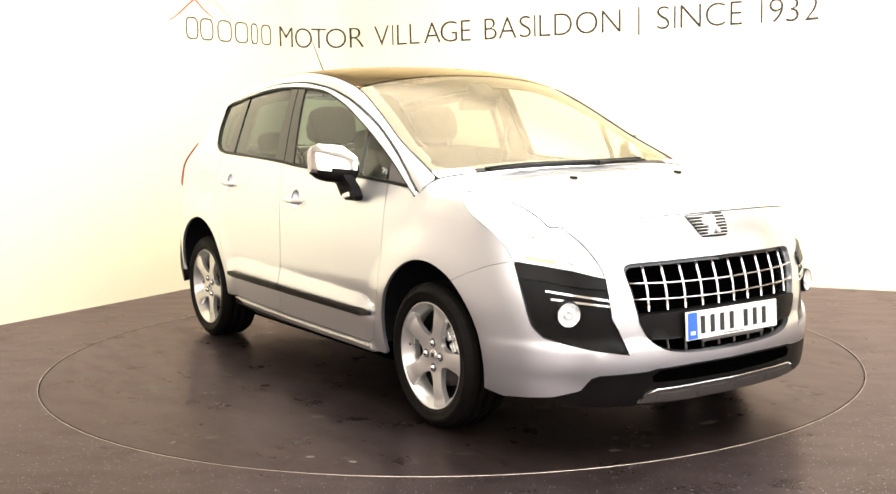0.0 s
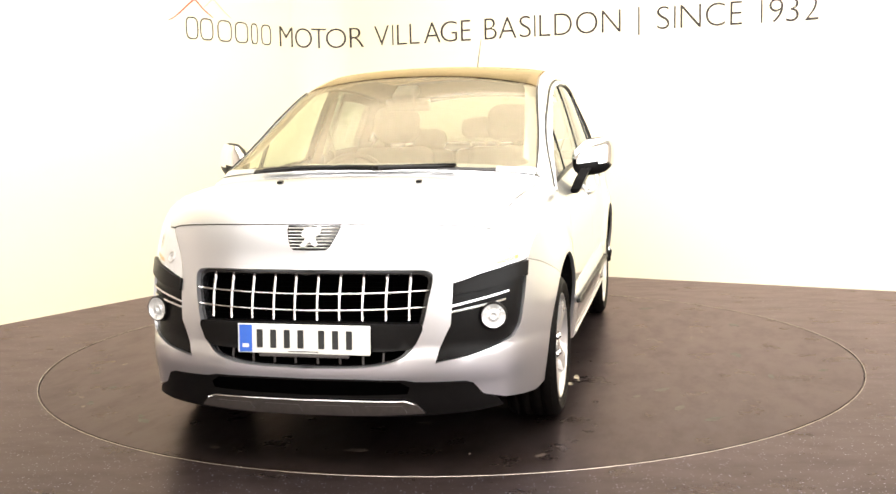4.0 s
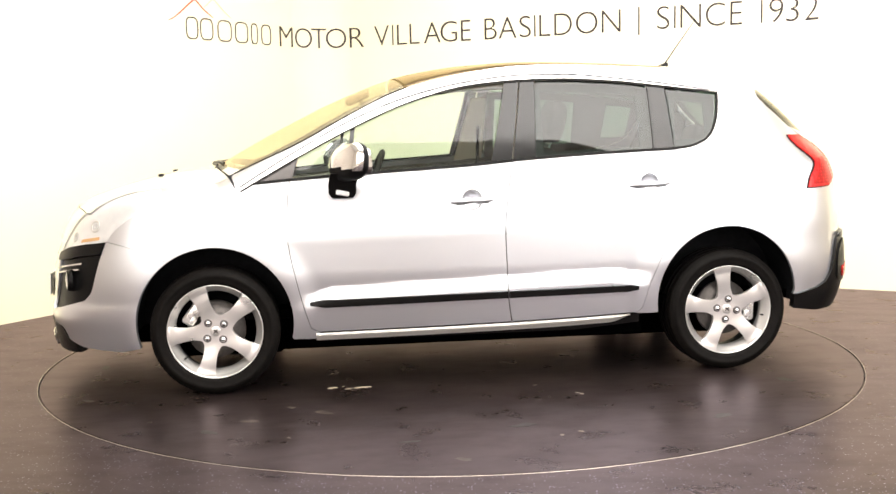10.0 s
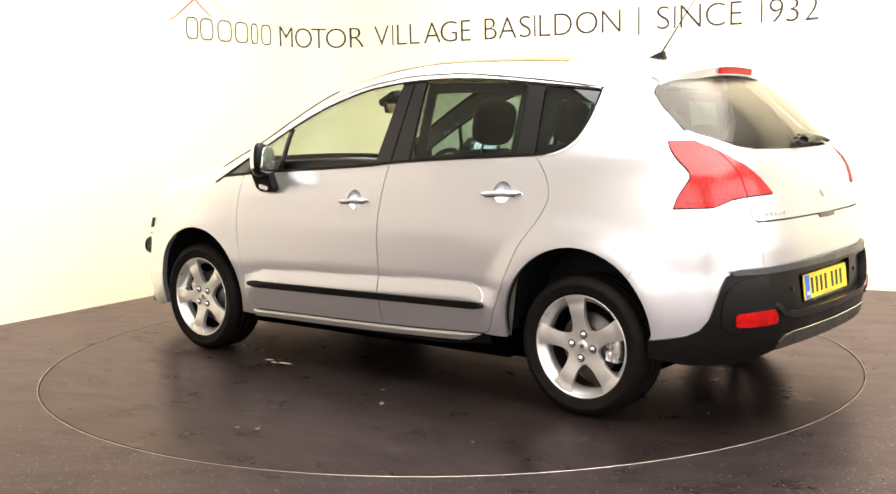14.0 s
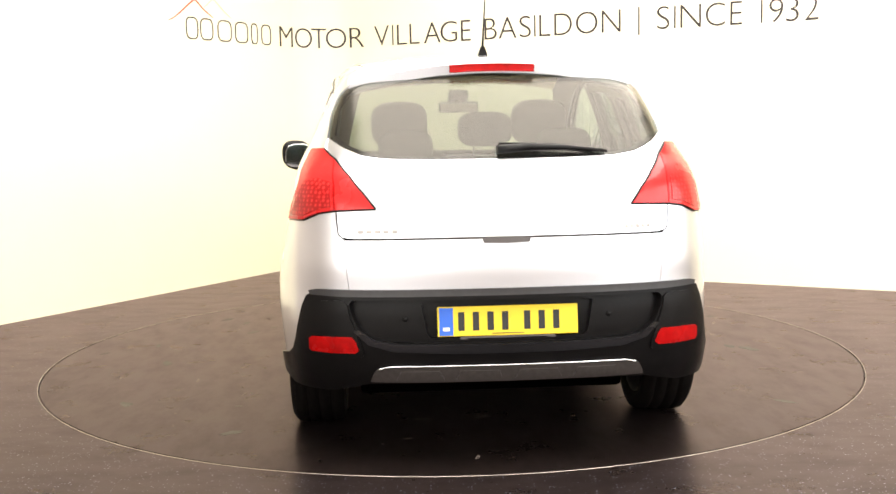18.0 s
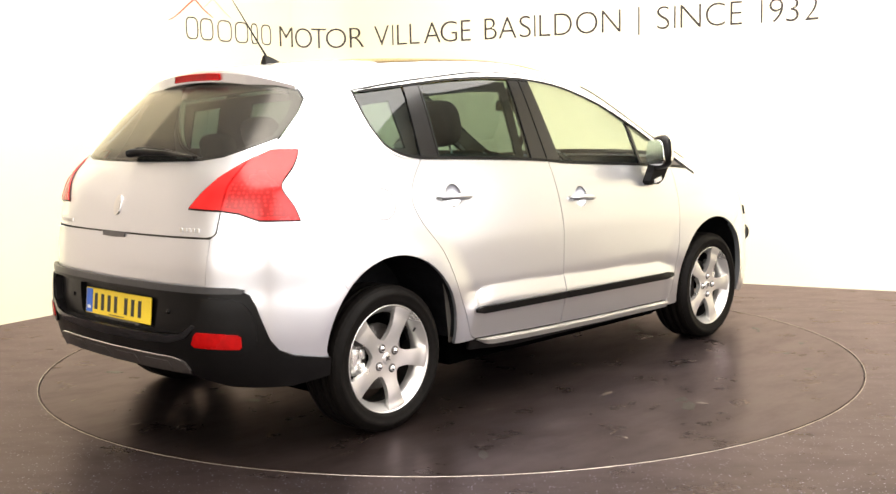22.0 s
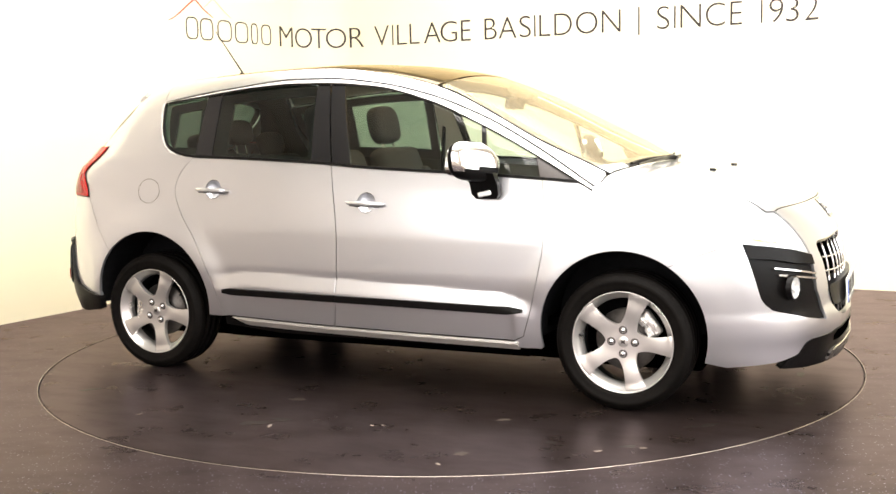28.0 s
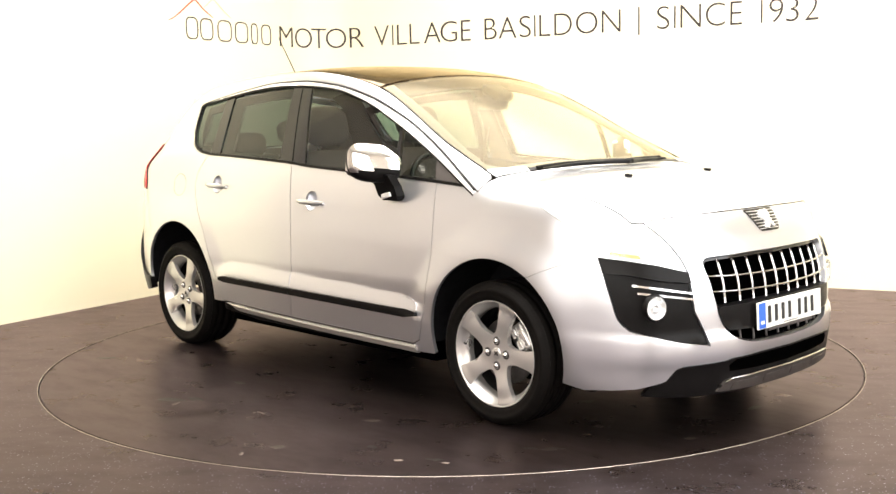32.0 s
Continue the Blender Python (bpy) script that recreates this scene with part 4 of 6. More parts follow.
    half = [(0.0, 0.684), rr(0.3, 0.684), rr(0.592, 0.684), rr(0.603, 0.80), rr(0.607, 0.872), rr(0.3, 0.873), (0.0, 0.873)]
    sheet("lower_tailgate", Rear.lay, mirrored(half), PAINT, car, gap=0.0010)
    black_top = [(-1.655, 0.383), (-1.74, 0.398), (-1.80, 0.410), (-1.855, 0.436), (-1.888, 0.480), (-1.910, 0.55), (-1.925, 0.61), (-1.94, 0.655)]
    loop = [rr(0.592, 0.684), rr(0.603, 0.80), rr(0.607, 0.873), rr(0.63, 0.893), rr(0.637, 0.980), rr(0.70, 0.972), rr(0.76, 0.945)] + [rx(*p) for p in REAR_SEAM[:-1]]
    loop += [rx(*p) for p in arc(HUBS[1], 136, 176, 12)] + [rx(*p) for p in black_top] + [rr(0.70, 0.684)]
    both("rear_bumper_corner", Rear.lay, loop, PAINT, car, gap=0.0006)
    loop = [rr(0.595, 1.135), rr(0.66, 1.165), rr(0.705, 1.20), rr(0.70, 1.24), rr(0.682, 1.27), rr(0.640, 1.235)]
    both("corner_underlay", Rear.lay, loop, PAINT, car, off=-0.005, lip=0, step=0.03)
    # tail lamps
    loop = [rr(*p) for p in lamp_top] + [rr(0.679, 1.209)] + [rx(*p) for p in TAIL_EDGE] + [rr(0.76, 0.942), rr(0.70, 0.970), rr(0.637, 0.980), rr(0.487, 0.986)]
    tail = both("tail_lamp", Rear.lay, loop, RED, car, off=0.009, lip=0.02, step=0.025, label="red tail lamp wrapped round the corner")
    both("lamp_seal", Rear.lay, loop, BLACK, tail, off=0.0035, gap=-0.0035, lip=0.008, step=0.03)
    loop = [rr(0.648, 0.992), rr(0.648, 1.085), rr(0.70, 1.10), rx(-1.83, 1.085), rx(-1.822, 1.03), rx(-1.80, 0.985), rx(-1.772, 0.952), rr(0.76, 0.955), rr(0.70, 0.983)]
    both("lamp_grid", Rear.lay, loop, REDCELL, tail, off=0.0112, lip=0.003, step=0.03)
    loop = [rr(0.634, 0.984), rr(0.634, 1.07), rr(0.634, 1.160), rr(0.640, 1.166), rr(0.640, 1.07), rr(0.640, 0.984)]
    both("lamp_split", Rear.lay, loop, REDDARK, tail, off=0.0105, gap=0, lip=0.004, step=0.02)
    return fd, rd, fog, tail, lamp_lens, black_top, low


def build_windows(car, fd, rd):
    """Side glass, pillars, dividers and bright trim round the windows."""
    def band(x_top0, x_bot0, x_top1, x_bot1, top=WT, margin=0.0):
        """A loop between two leaning uprights."""
        a = [sd(x, float(BELT(x)) + margin) for x in steps(x_bot0, x_bot1, 8)]
        b = [sd(x, float(top(x)) - margin) for x in steps(x_top1, x_top0, 8)]
        return a + b
    both("quarter_trim", Flank.lay, [sd(x, float(BELT(x))) for x in steps(1.10, 0.912, 5)] + [sd(x, float(WT(x))) for x in steps(0.882, 1.085, 5)], TRIMGREY, car, off=-0.004)
    both("corner_window", Flank.lay, band(0.880, 0.905, 0.622, 0.655), CLEAR, fd, off=-0.008, lip=0, step=0.06, label="small clear corner window")
    both("window_post", Flank.lay, band(0.622, 0.655, 0.594, 0.630), GLOSSBLACK, fd, off=-0.004, step=0.04)
    both("door_window", Flank.lay, band(0.594, 0.630, -0.169, -0.072), CLEAR, fd, off=-0.008, lip=0, step=0.06, label="clear side window")
    both("pillar_cover", Flank.lay, band(-0.169, -0.072, -0.247, -0.181), GLOSSBLACK, fd, off=-0.003, step=0.04)
    both("pillar_cover", Flank.lay, band(-0.251, -0.186, -0.328, -0.304), GLOSSBLACK, rd, off=-0.003, step=0.04)
    both("door_window", Flank.lay, band(-0.328, -0.304, -0.925, -0.925), PRIVACY, rd, off=-0.008, lip=0, step=0.06, label="darkly tinted side window")
    both("window_strip", Flank.lay, band(-0.925, -0.925, -0.932, -0.932), GLOSSBLACK, rd, off=-0.002, gap=0.0, lip=0.006, step=0.03)
    both("pillar_cover", Flank.lay, band(-0.932, -0.932, -1.022, -1.038), GLOSSBLACK, rd, off=-0.004, step=0.04)
    loop = [sd(-1.042, float(BELT(-1.042)))] + [sd(*p) for p in DLO_END] + [sd(x, float(WT(x))) for x in steps(-1.30, -1.027, 8)]
    both("quarter_window", Flank.lay, loop, PRIVACY, car, off=-0.008, lip=0, step=0.05, label="darkly tinted rear quarter window")
    # dark rubber line along the belt, bright strip over the windows
    line = [(x, float(BELT(x))) for x in steps(1.12, -1.03, 40)] + [tuple(q) for q in DLO_END[1:]]
    ribbon("belt_rubber", [(x + (0.007 if x < -1.2 else 0), z + (0.010 if x > -1.2 else 0.004)) for x, z in line], [(x, z - 0.004) for x, z in line], BLACK, car, 0.004)
    # bright ribbon in place of the highlight on the painted edge behind the windows
    end = [np.array(q, float) for q in DLO_END[3:]]
    out = [end[min(i + 1, len(end) - 1)] - end[max(i - 1, 0)] for i in range(len(end))]
    out = [np.array((-d[1], d[0])) / np.hypot(*d) for d in out]
    out = [d if d[0] < 0 else -d for d in out]
    ribbon("edge_highlight", [q + d * 0.003 for q, d in zip(end, out)], [q + d * min(0.013, 0.002 + 0.0015 * i) for i, (q, d) in enumerate(zip(end, out), 2)], SATIN, car, 0.004)
    xs = steps(1.165, -1.308, 60)
    ribbon("window_trim", [(x, float(WC(x)) - 0.006) for x in xs], [(x, max(float(WT(x)) + 0.004, float(WC(x)) - 0.045)) for x in xs], SATIN, car, 0.007, "bright metal strip over the side windows")
    ribbon("trim_rubber", [(x, float(WC(x)) - 0.001) for x in xs], [(x, float(WC(x)) - 0.0065) for x in xs], BLACK, car, 0.005)
    ribbon("glass_rubber", [(x, float(WT(x)) + 0.003) for x in xs], [(x, float(WT(x)) - 0.006) for x in xs], BLACK, car, 0.002)


def ribbon(name, upper, lower, mat, car, off, label=""):
    """A narrow strip laid along both flanks between two lines, with its edges turned in."""
    for s in (1, -1):
        vs, fs = [], []
        for (xa, za), (xb, zb) in zip(upper, lower):
            ya, yb = side_y(round(float(xa), 4), round(float(za), 4)), side_y(round(float(xb), 4), round(float(zb), 4))
            vs += [(xa, s * (ya - 0.008), za), (xa, s * (ya + off), za), (xb, s * (yb + off), zb), (xb, s * (yb - 0.008), zb)]
        for i in range(len(upper) - 1):
            for k in range(3):
                f = (4 * i + k, 4 * i + k + 1, 4 * i + k + 5, 4 * i + k + 4)
                fs.append(f if s < 0 else f[::-1])
        n = 4 * (len(upper) - 1)
        fs += [(0, 1, 2, 3), (n, n + 1, n + 2, n + 3)]
        from_arrays(name, vs, fs, mat, car, label, smooth=False)


# ---------------------------------------------------------------- wheels
def dish(uv):
    r = np.hypot(uv[:, 0], uv[:, 1])
    a = np.arctan2(uv[:, 1], uv[:, 0])
    k = 2 * math.pi / 5
    across = r * np.sin(a - k * np.round(a / k))
    y = 0.099 + 0.005 * sstep(0.19, 0.222, r) - 0.013 * sstep(0.17, 0.05, r) - 2.2 * across ** 2 * sstep(0.07, 0.12, r)
    return np.stack([uv[:, 0], y, uv[:, 1]], 1)


def turned_dish(uv, deg):
    """The spoke face with its first spoke at the given angle."""
    c, q = math.cos(math.radians(deg)), math.sin(math.radians(deg))
    P = dish(np.stack([uv[:, 0] * c + uv[:, 1] * q, uv[:, 1] * c - uv[:, 0] * q], 1))
    return np.stack([uv[:, 0], P[:, 1], uv[:, 1]], 1)


def surface_normal(lay, uv):
    e = 0.002
    n = np.cross(lay(uv + [0, e]) - lay(uv - [0, e]), lay(uv + [e, 0]) - lay(uv - [e, 0]))
    return n / np.linalg.norm(n, axis=1)[:, None]


def polar(r, deg):
    return (r * math.cos(math.radians(deg)), r * math.sin(math.radians(deg)))


def build_wheel(car, x, y, turn, left, caliper, bolts, valve):
    """turn, caliper, bolts and valve are angles from the car's nose upwards."""
    hub = new("wheel")
    hub.parent = car
    hub.matrix_basis = pose(x, y, 0.3145, 0, 0, 0 if left else 180)
    tagged(hub, "alloy wheel with five broad spokes and a low black tyre")
    own = (lambda a: a) if left else (lambda a: 180 - a)
    prof = [(0.228, 0.088), (0.232, 0.104), (0.236, 0.110), (0.252, 0.1145), (0.268, 0.1150), (0.270, 0.1165), (0.284, 0.1165), (0.286, 0.1145), (0.298, 0.107), (0.309, 0.096), (0.3135, 0.078), (0.315, 0.070)]
    for g in (0.05, 0.0, -0.05):
        prof += [(0.315, g + 0.008), (0.308, g + 0.005), (0.308, g - 0.005), (0.315, g - 0.008)]
    prof += [(0.315, -0.070), (0.3135, -0.078), (0.300, -0.104), (0.26, -0.11), (0.236, -0.09)]
    tyre = lathe("tyre", prof, TYRE, hub, n=96)
    # shoulder blocks of the tread
    bm = bmesh.new()
    for k in range(60):
        box_bm((0.012, 0.018, 0.024), (0, 0, 0), bm=bm)
        bmesh.ops.transform(bm, matrix=pose(0, 0, 0, 0, 6 * k, 0) @ pose(0.3005, 0.0915, 0, 0, 0, -38), verts=bm.verts[-8:])
    part("tread", bm, TYRE, tyre, kind="stuff")
    turn = own(turn)
    loop = []
    for k in range(5):
        half = [(0.2245, 0), (0.2245, 6), (0.2245, 12.6)] + [tuple(p) for p in curve([(0.2235, 12.8), (0.20, 12.5), (0.17, 12.7), (0.14, 13.9), (0.115, 16.8), (0.096, 22.5), (0.085, 29), (0.081, 36)], 4)]
        loop += [polar(r, turn + 72 * k + d) for r, d in half] + [polar(r, turn + 72 * k + 72 - d) for r, d in reversed(half[1:-1])]
    lay = lambda uv: turned_dish(uv, turn)
    spokes = sheet("spokes", lay, loop, ALLOY, hub, gap=0.0, lip=0.026, step=0.013, normal=lambda uv, P: surface_normal(lay, uv), label="five broad silver spokes")
    lathe("rim", [(0.2320, 0.106), (0.2300, 0.1085), (0.2265, 0.1065), (0.2235, 0.0985), (0.2130, 0.086), (0.2020, 0.069), (0.1970, 0.060), (0.1955, 0.052), (0.1960, 0.03)], ALLOY, hub, n=96)
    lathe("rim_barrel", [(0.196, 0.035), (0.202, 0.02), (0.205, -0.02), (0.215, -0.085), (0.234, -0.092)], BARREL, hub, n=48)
    cap = lathe("centre_cap", [(0.0005, 0.0915), (0.018, 0.0910), (0.0235, 0.0890), (0.0255, 0.0850), (0.027, 0.080)], ALLOY, hub, n=32)
    em = curve([(0.010, 0.012), (0.0, 0.007), (-0.011, 0.012), (-0.008, 0.0), (-0.013, -0.010), (0.0, -0.005), (0.011, -0.011), (0.007, 0.0)], 3, closed=True)
    sheet("emblem", lambda uv: np.stack([uv[:, 0], 0 * uv[:, 0] + 0.0935, uv[:, 1]], 1), em, STEEL, cap, gap=0, lip=0.003, step=0.008, normal=lambda uv, P: np.tile([0.0, 1.0, 0.0], (len(uv), 1)))
    for k in range(4):
        px, pz = polar(0.054, own(bolts) + 90 * k)
        # darker ring laid flat round the bolt, for the shade in its recess
        seat_ring = lathe("bolt_recess", [(0.0135, 0.0002), (0.0185, 0.0010), (0.0195, -0.001)], STEEL, hub, n=20)
        bolt = lathe("wheel_bolt", [(0.0005, 0.014), (0.006, 0.013), (0.0105, 0.010), (0.0125, 0.005), (0.0128, -0.003)], CHROME, hub, n=16)
        bolt.location = seat_ring.location = (px, 0.0885, pz)
    lathe("brake_disc", [(0.06, 0.02), (0.075, 0.04), (0.085, 0.024), (0.142, 0.024), (0.144, 0.01), (0.142, 0.0)], STEEL, hub, n=48)
    bm = box_bm((0.060, 0.05, 0.125), (0.136, 0.028, 0.0), bevel=0.014)
    box_bm((0.030, 0.018, 0.045), (0.118, 0.056, 0.030), bevel=0.006, bm=bm)
    box_bm((0.030, 0.018, 0.045), (0.118, 0.056, -0.030), bevel=0.006, bm=bm)
    cal = part("brake_caliper", bm, ALLOY, hub, smooth=True)
    cal.matrix_basis = pose(0, 0, 0, 0, -own(caliper), 0)
    (ax, az), (bx, bz) = polar(0.205, own(valve)), polar(0.187, own(valve))
    tube("valve", [(ax, 0.080, az), (bx, 0.088, bz)], 0.0045, BLACK, hub, n=6)
    return hub


def build_underbody(car):
    # near-black boxes, shade in their colour; two low ones added to block light
    for name, size, loc in (("underbody", (2.5, 1.06, 0.19), (-0.05, 0, 0.235)), ("nose_pan", (0.85, 1.06, 0.12), (1.62, 0, 0.27)), ("tail_pan", (0.36, 1.06, 0.12), (-1.48, 0, 0.27)), ("floor_pan", (1.72, 1.56, 0.125), (-0.01, 0, 0.2575)), ("front_light_block", (0.62, 1.14, 0.10), (1.30, 0, 0.185)),
                            ("rear_light_block", (0.36, 1.14, 0.10), (-1.30, 0, 0.195)), ("undertray", (0.30, 1.30, 0.10), (1.86, 0, 0.285)), ("rear_valance", (0.26, 1.20, 0.08), (-1.85, 0, 0.385))):
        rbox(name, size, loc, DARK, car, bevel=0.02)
    for hx, hz, hr in HUBS:
        for s in (1, -1):
            vs, fs = [], []
            for i in range(33):
                a = math.radians(-6 + 192 * i / 32)
                for yy in (side_y(hx + (hr + 0.010) * math.cos(a), hz + (hr + 0.010) * math.sin(a)) - 0.014, 0.56):
                    vs.append((hx + (hr + 0.008) * math.cos(a), s * yy, hz + (hr + 0.008) * math.sin(a)))
            for i in range(32):
                fs.append((2 * i, 2 * i + 1, 2 * i + 3, 2 * i + 2))
            fs.append(tuple(range(1, 66, 2)))
            from_arrays("arch_liner", vs, fs, LINER, car, smooth=False)
    # axle struts glimpsed behind the wheels
    for hx in (1.3065, -1.3065):
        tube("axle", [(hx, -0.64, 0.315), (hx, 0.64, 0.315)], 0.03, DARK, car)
    # dark inner lining of the body behind doors and wings
    loop = [sd(x, float(BELT(x)) - 0.02) for x in steps(0.92, -1.1, 14)] + [sd(x, 0.31) for x in steps(-0.92, 0.90, 14)]
    both("door_card", Flank.lay, loop, DASH, car, off=-0.045, lip=0, step=0.08)


def build_front(car, fog):
    grille = new("grille")
    grille.parent = car
    half = [(0.0, 0.765)] + [fr(y * 1.02, z + (0.006 if z > 0.7 else -0.006)) for y, z in GRILLE[1:-1]] + [(0.0, 0.376)]
    # sheet whose near-black colour paints the shade behind the grille
    sheet("grille_back", Front.lay, mirrored(half), DARK, grille, off=-0.075, lip=0, step=0.05)
    half = [(0.0, 0.5625)] + [fr(*p) for p in ((0.25, 0.561), (0.44, 0.556), (0.452, 0.548), (0.452, 0.53), (0.428, 0.478), (0.40, 0.455), (0.30, 0.45))] + [(0.0, 0.449)]
    sheet("bumper_beam", Front.lay, mirrored(half), BLACK, grille, off=0.006, lip=0.07, step=0.035)
    half = [(0.0, 0.752)] + [fr(*p) for p in GRILLE[1:-1]] + [(0.0, 0.389)]
    inner = [(0.0, 0.742)] + [fr(y * 0.972, z - 0.010 if z > 0.7 else z + 0.006) for y, z in GRILLE[1:-1]] + [(0.0, 0.397)]
    sheet("grille_surround", Front.lay, mirrored(half), GLOSSBLACK, grille, holes=[mirrored(inner)], off=-0.022, gap=0, lip=0.03, step=0.03)
    for y in (-0.395, -0.312, -0.222, -0.132, -0.045, 0.045, 0.132, 0.222, 0.312, 0.398):
        pts = [(nose_x(y, z) - 0.016, y, z) for z in steps(0.566, 0.738, 8)]
        tube("grille_bar", pts, 0.0058, CHROME, grille, n=8)
    for z in (0.673, 0.612):
        pts = [(nose_x(y, z) - 0.008, y, z - 0.012 * (1 - (abs(y) / 0.47) ** 2) + 0.004) for y in steps(-0.472 + (0.7 - z) * 0.15, 0.472 - (0.7 - z) * 0.15, 26)]
        tube("grille_rail", pts, 0.0040, CHROME, grille, n=8)
    for y in (-0.31, -0.222, -0.132, -0.045, 0.045, 0.132, 0.222, 0.30):
        tube("lower_grille_bar", [(nose_x(y, z) - 0.03, y, z) for z in steps(0.398, 0.455, 3)], 0.005, TRIMGREY, grille, n=6)
    for i in range(9):
        z = 0.575 + i * 0.018
        tube("grille_slat", [(nose_x(y, z) - 0.055, y, z) for y in steps(-0.44, 0.44, 12)], 0.003, DARK, grille, n=5)
    # badge plate above the grille
    half = [(0.0, 0.914), fr(0.108, 0.914), fr(0.110, 0.908), fr(0.092, 0.862), fr(0.078, 0.834), fr(0.064, 0.826), (0.0, 0.825)]
    badge = sheet("badge_plate", Front.lay, mirrored(half), GLOSSBLACK, car, off=0.003, gap=0, lip=0.012, step=0.025, label="dark ribbed badge plate with a plain chrome emblem")
    for i in range(7):
        z = 0.836 + 0.0118 * i
        w = 0.078 + (z - 0.834) * 0.36
        tube("badge_rib", [(nose_x(y, z) + 0.004, y, z) for y in steps(-w, w, 8)], 0.0022, ALLOY, badge, n=5)
    em = curve([(0.030, 0.906), (0.006, 0.898), (-0.010, 0.904), (-0.034, 0.892), (-0.036, 0.872), (-0.020, 0.862), (-0.036, 0.838), (-0.016, 0.834), (0.0, 0.852), (0.022, 0.836), (0.032, 0.846), (0.018, 0.868), (0.034, 0.884)], 4, closed=True)
    sheet("emblem", Front.lay, [fr(float(y), float(z)) for y, z in em], SATIN, badge, off=0.013, gap=0, lip=0.012, step=0.012, label="plain chrome emblem")
    # lower apron and skid plate
    low = [(0.38, 0.344), (0.42, 0.336), (0.50, 0.333), (0.60, 0.330), (0.627, 0.320), (0.657, 0.274)]
    half = [(0.0, 0.347), fr(0.2, 0.347)] + [fr(*p) for p in low] + [fx(2.00, 0.250), fx(1.97, 0.215), fr(0.62, 0.205), fr(0.45, 0.20), fr(0.2, 0.198), (0.0, 0.198)]
    apron = sheet("front_apron", Front.lay, mirrored(half), BLACK, car, off=0.004, gap=0, lip=0.04, step=0.035, label="black plastic lower apron")
    # flat dark patch on the apron; the intake's inner shade is in its colour
    half = [(0.0, 0.340), fr(0.2, 0.340), fr(0.365, 0.337), fr(0.40, 0.315), fr(0.39, 0.290), fr(0.2, 0.283), (0.0, 0.282)]
    sheet("lower_intake_shade", Front.lay, mirrored(half), DARK, apron, off=0.006, gap=0, lip=0.003, step=0.04)
    half = [(0.0, 0.262), fr(0.2, 0.262), fr(0.39, 0.260), fr(0.42, 0.250), fr(0.452, 0.214), fr(0.2, 0.206), (0.0, 0.206)]
    skid = sheet("skid_plate", Front.lay, mirrored(half), SKIRT, apron, off=0.016, gap=0, lip=0.02, step=0.03, label="brushed silver skid plate")
    top = [fr(y, 0.262 - 0.002 * (y / 0.4) ** 2 - (0.012 if abs(y) > 0.415 else 0)) for y in steps(-0.42, 0.42, 24)]
    tube("skid_edge", [tuple(p) for p in (Front.lay(np.array(top)) + [0.017, 0, 0])], 0.0045, CHROME, skid, n=6)
    for yc in (-0.30, -0.10, 0.10, 0.30):
        loop = [fr(yc - 0.085, 0.220), fr(yc - 0.07, 0.246), fr(yc + 0.07, 0.246), fr(yc + 0.085, 0.220)]
        sheet("skid_pad", Front.lay, loop, SKIRT, skid, off=0.0195, gap=0, lip=0.004, step=0.03)
    # number plates with plain bars
    plate = new("number_plate")
    plate.parent = car
    plate.matrix_basis = pose(2.211, 0.0, 0.498, 0, -3, 0)
    build_plate(plate, PLATEW, 1)
    # fog lamps
    for k, s in enumerate((1, -1)):
        lamp = new("fog_lamp")
        lamp.parent = car
        lamp.matrix_basis = Matrix.Translation((2.019, s * 0.698, 0.570)) @ Vector((1.0, s * 0.30, 0.02)).to_track_quat("Z", "Y").to_matrix().to_4x4()
        lathe("fog_bowl", [(0.001, -0.003), (0.010, -0.003), (0.012, 0.004), (0.016, 0.004), (0.018, -0.002), (0.036, 0.003), (0.046, 0.010)], FOGWHITE, lamp, axis="z", n=32)
        lathe("fog_ring", [(0.046, 0.008), (0.0475, 0.012), (0.050, 0.010), (0.053, 0.004), (0.055, -0.012)], BLACK, lamp, axis="z", n=32)
        lathe("fog_lens", [(0.0005, 0.018), (0.025, 0.016), (0.044, 0.010)], LAMPCLEAR, lamp, axis="z", n=32)
    # lamp units behind the head lamp lenses
    for s in (1, -1):
        for y, z, rad in ((0.745, 0.838, 0.030), (0.648, 0.781, 0.026)):
            unit = new("lamp_unit")
            unit.parent = car
            x = nose_x(y, z)
            n = slope(np.array([[x, y, z]]))[0]
            unit.matrix_basis = Matrix.Translation((x - 0.006 * n[0], s * (y - 0.006 * n[1]), z - 0.006 * n[2])) @ Vector((n[0], s * n[1], n[2])).to_track_quat("Z", "Y").to_matrix().to_4x4()
            lathe("lamp_ring", [(rad * 0.72, 0.0006), (rad * 0.76, 0.003), (rad * 0.94, 0.003), (rad, 0.0002)], ALLOY, unit, axis="z", n=28)
            lathe("lamp_bowl", [(0.0005, 0.0012), (rad * 0.3, 0.0014), (rad * 0.36, 0.0030), (rad * 0.5, 0.0012), (rad * 0.72, 0.0008)], SATIN, unit, axis="z", n=28)
    loop = [fr(0.70, 0.757), fr(0.705, 0.772), fr(0.742, 0.781), fr(0.774, 0.788), fr(0.776, 0.773), fr(0.745, 0.765)]
    both("amber_strip", Front.lay, loop, AMBER, car, off=-0.0045, gap=0, lip=0.002, step=0.02)


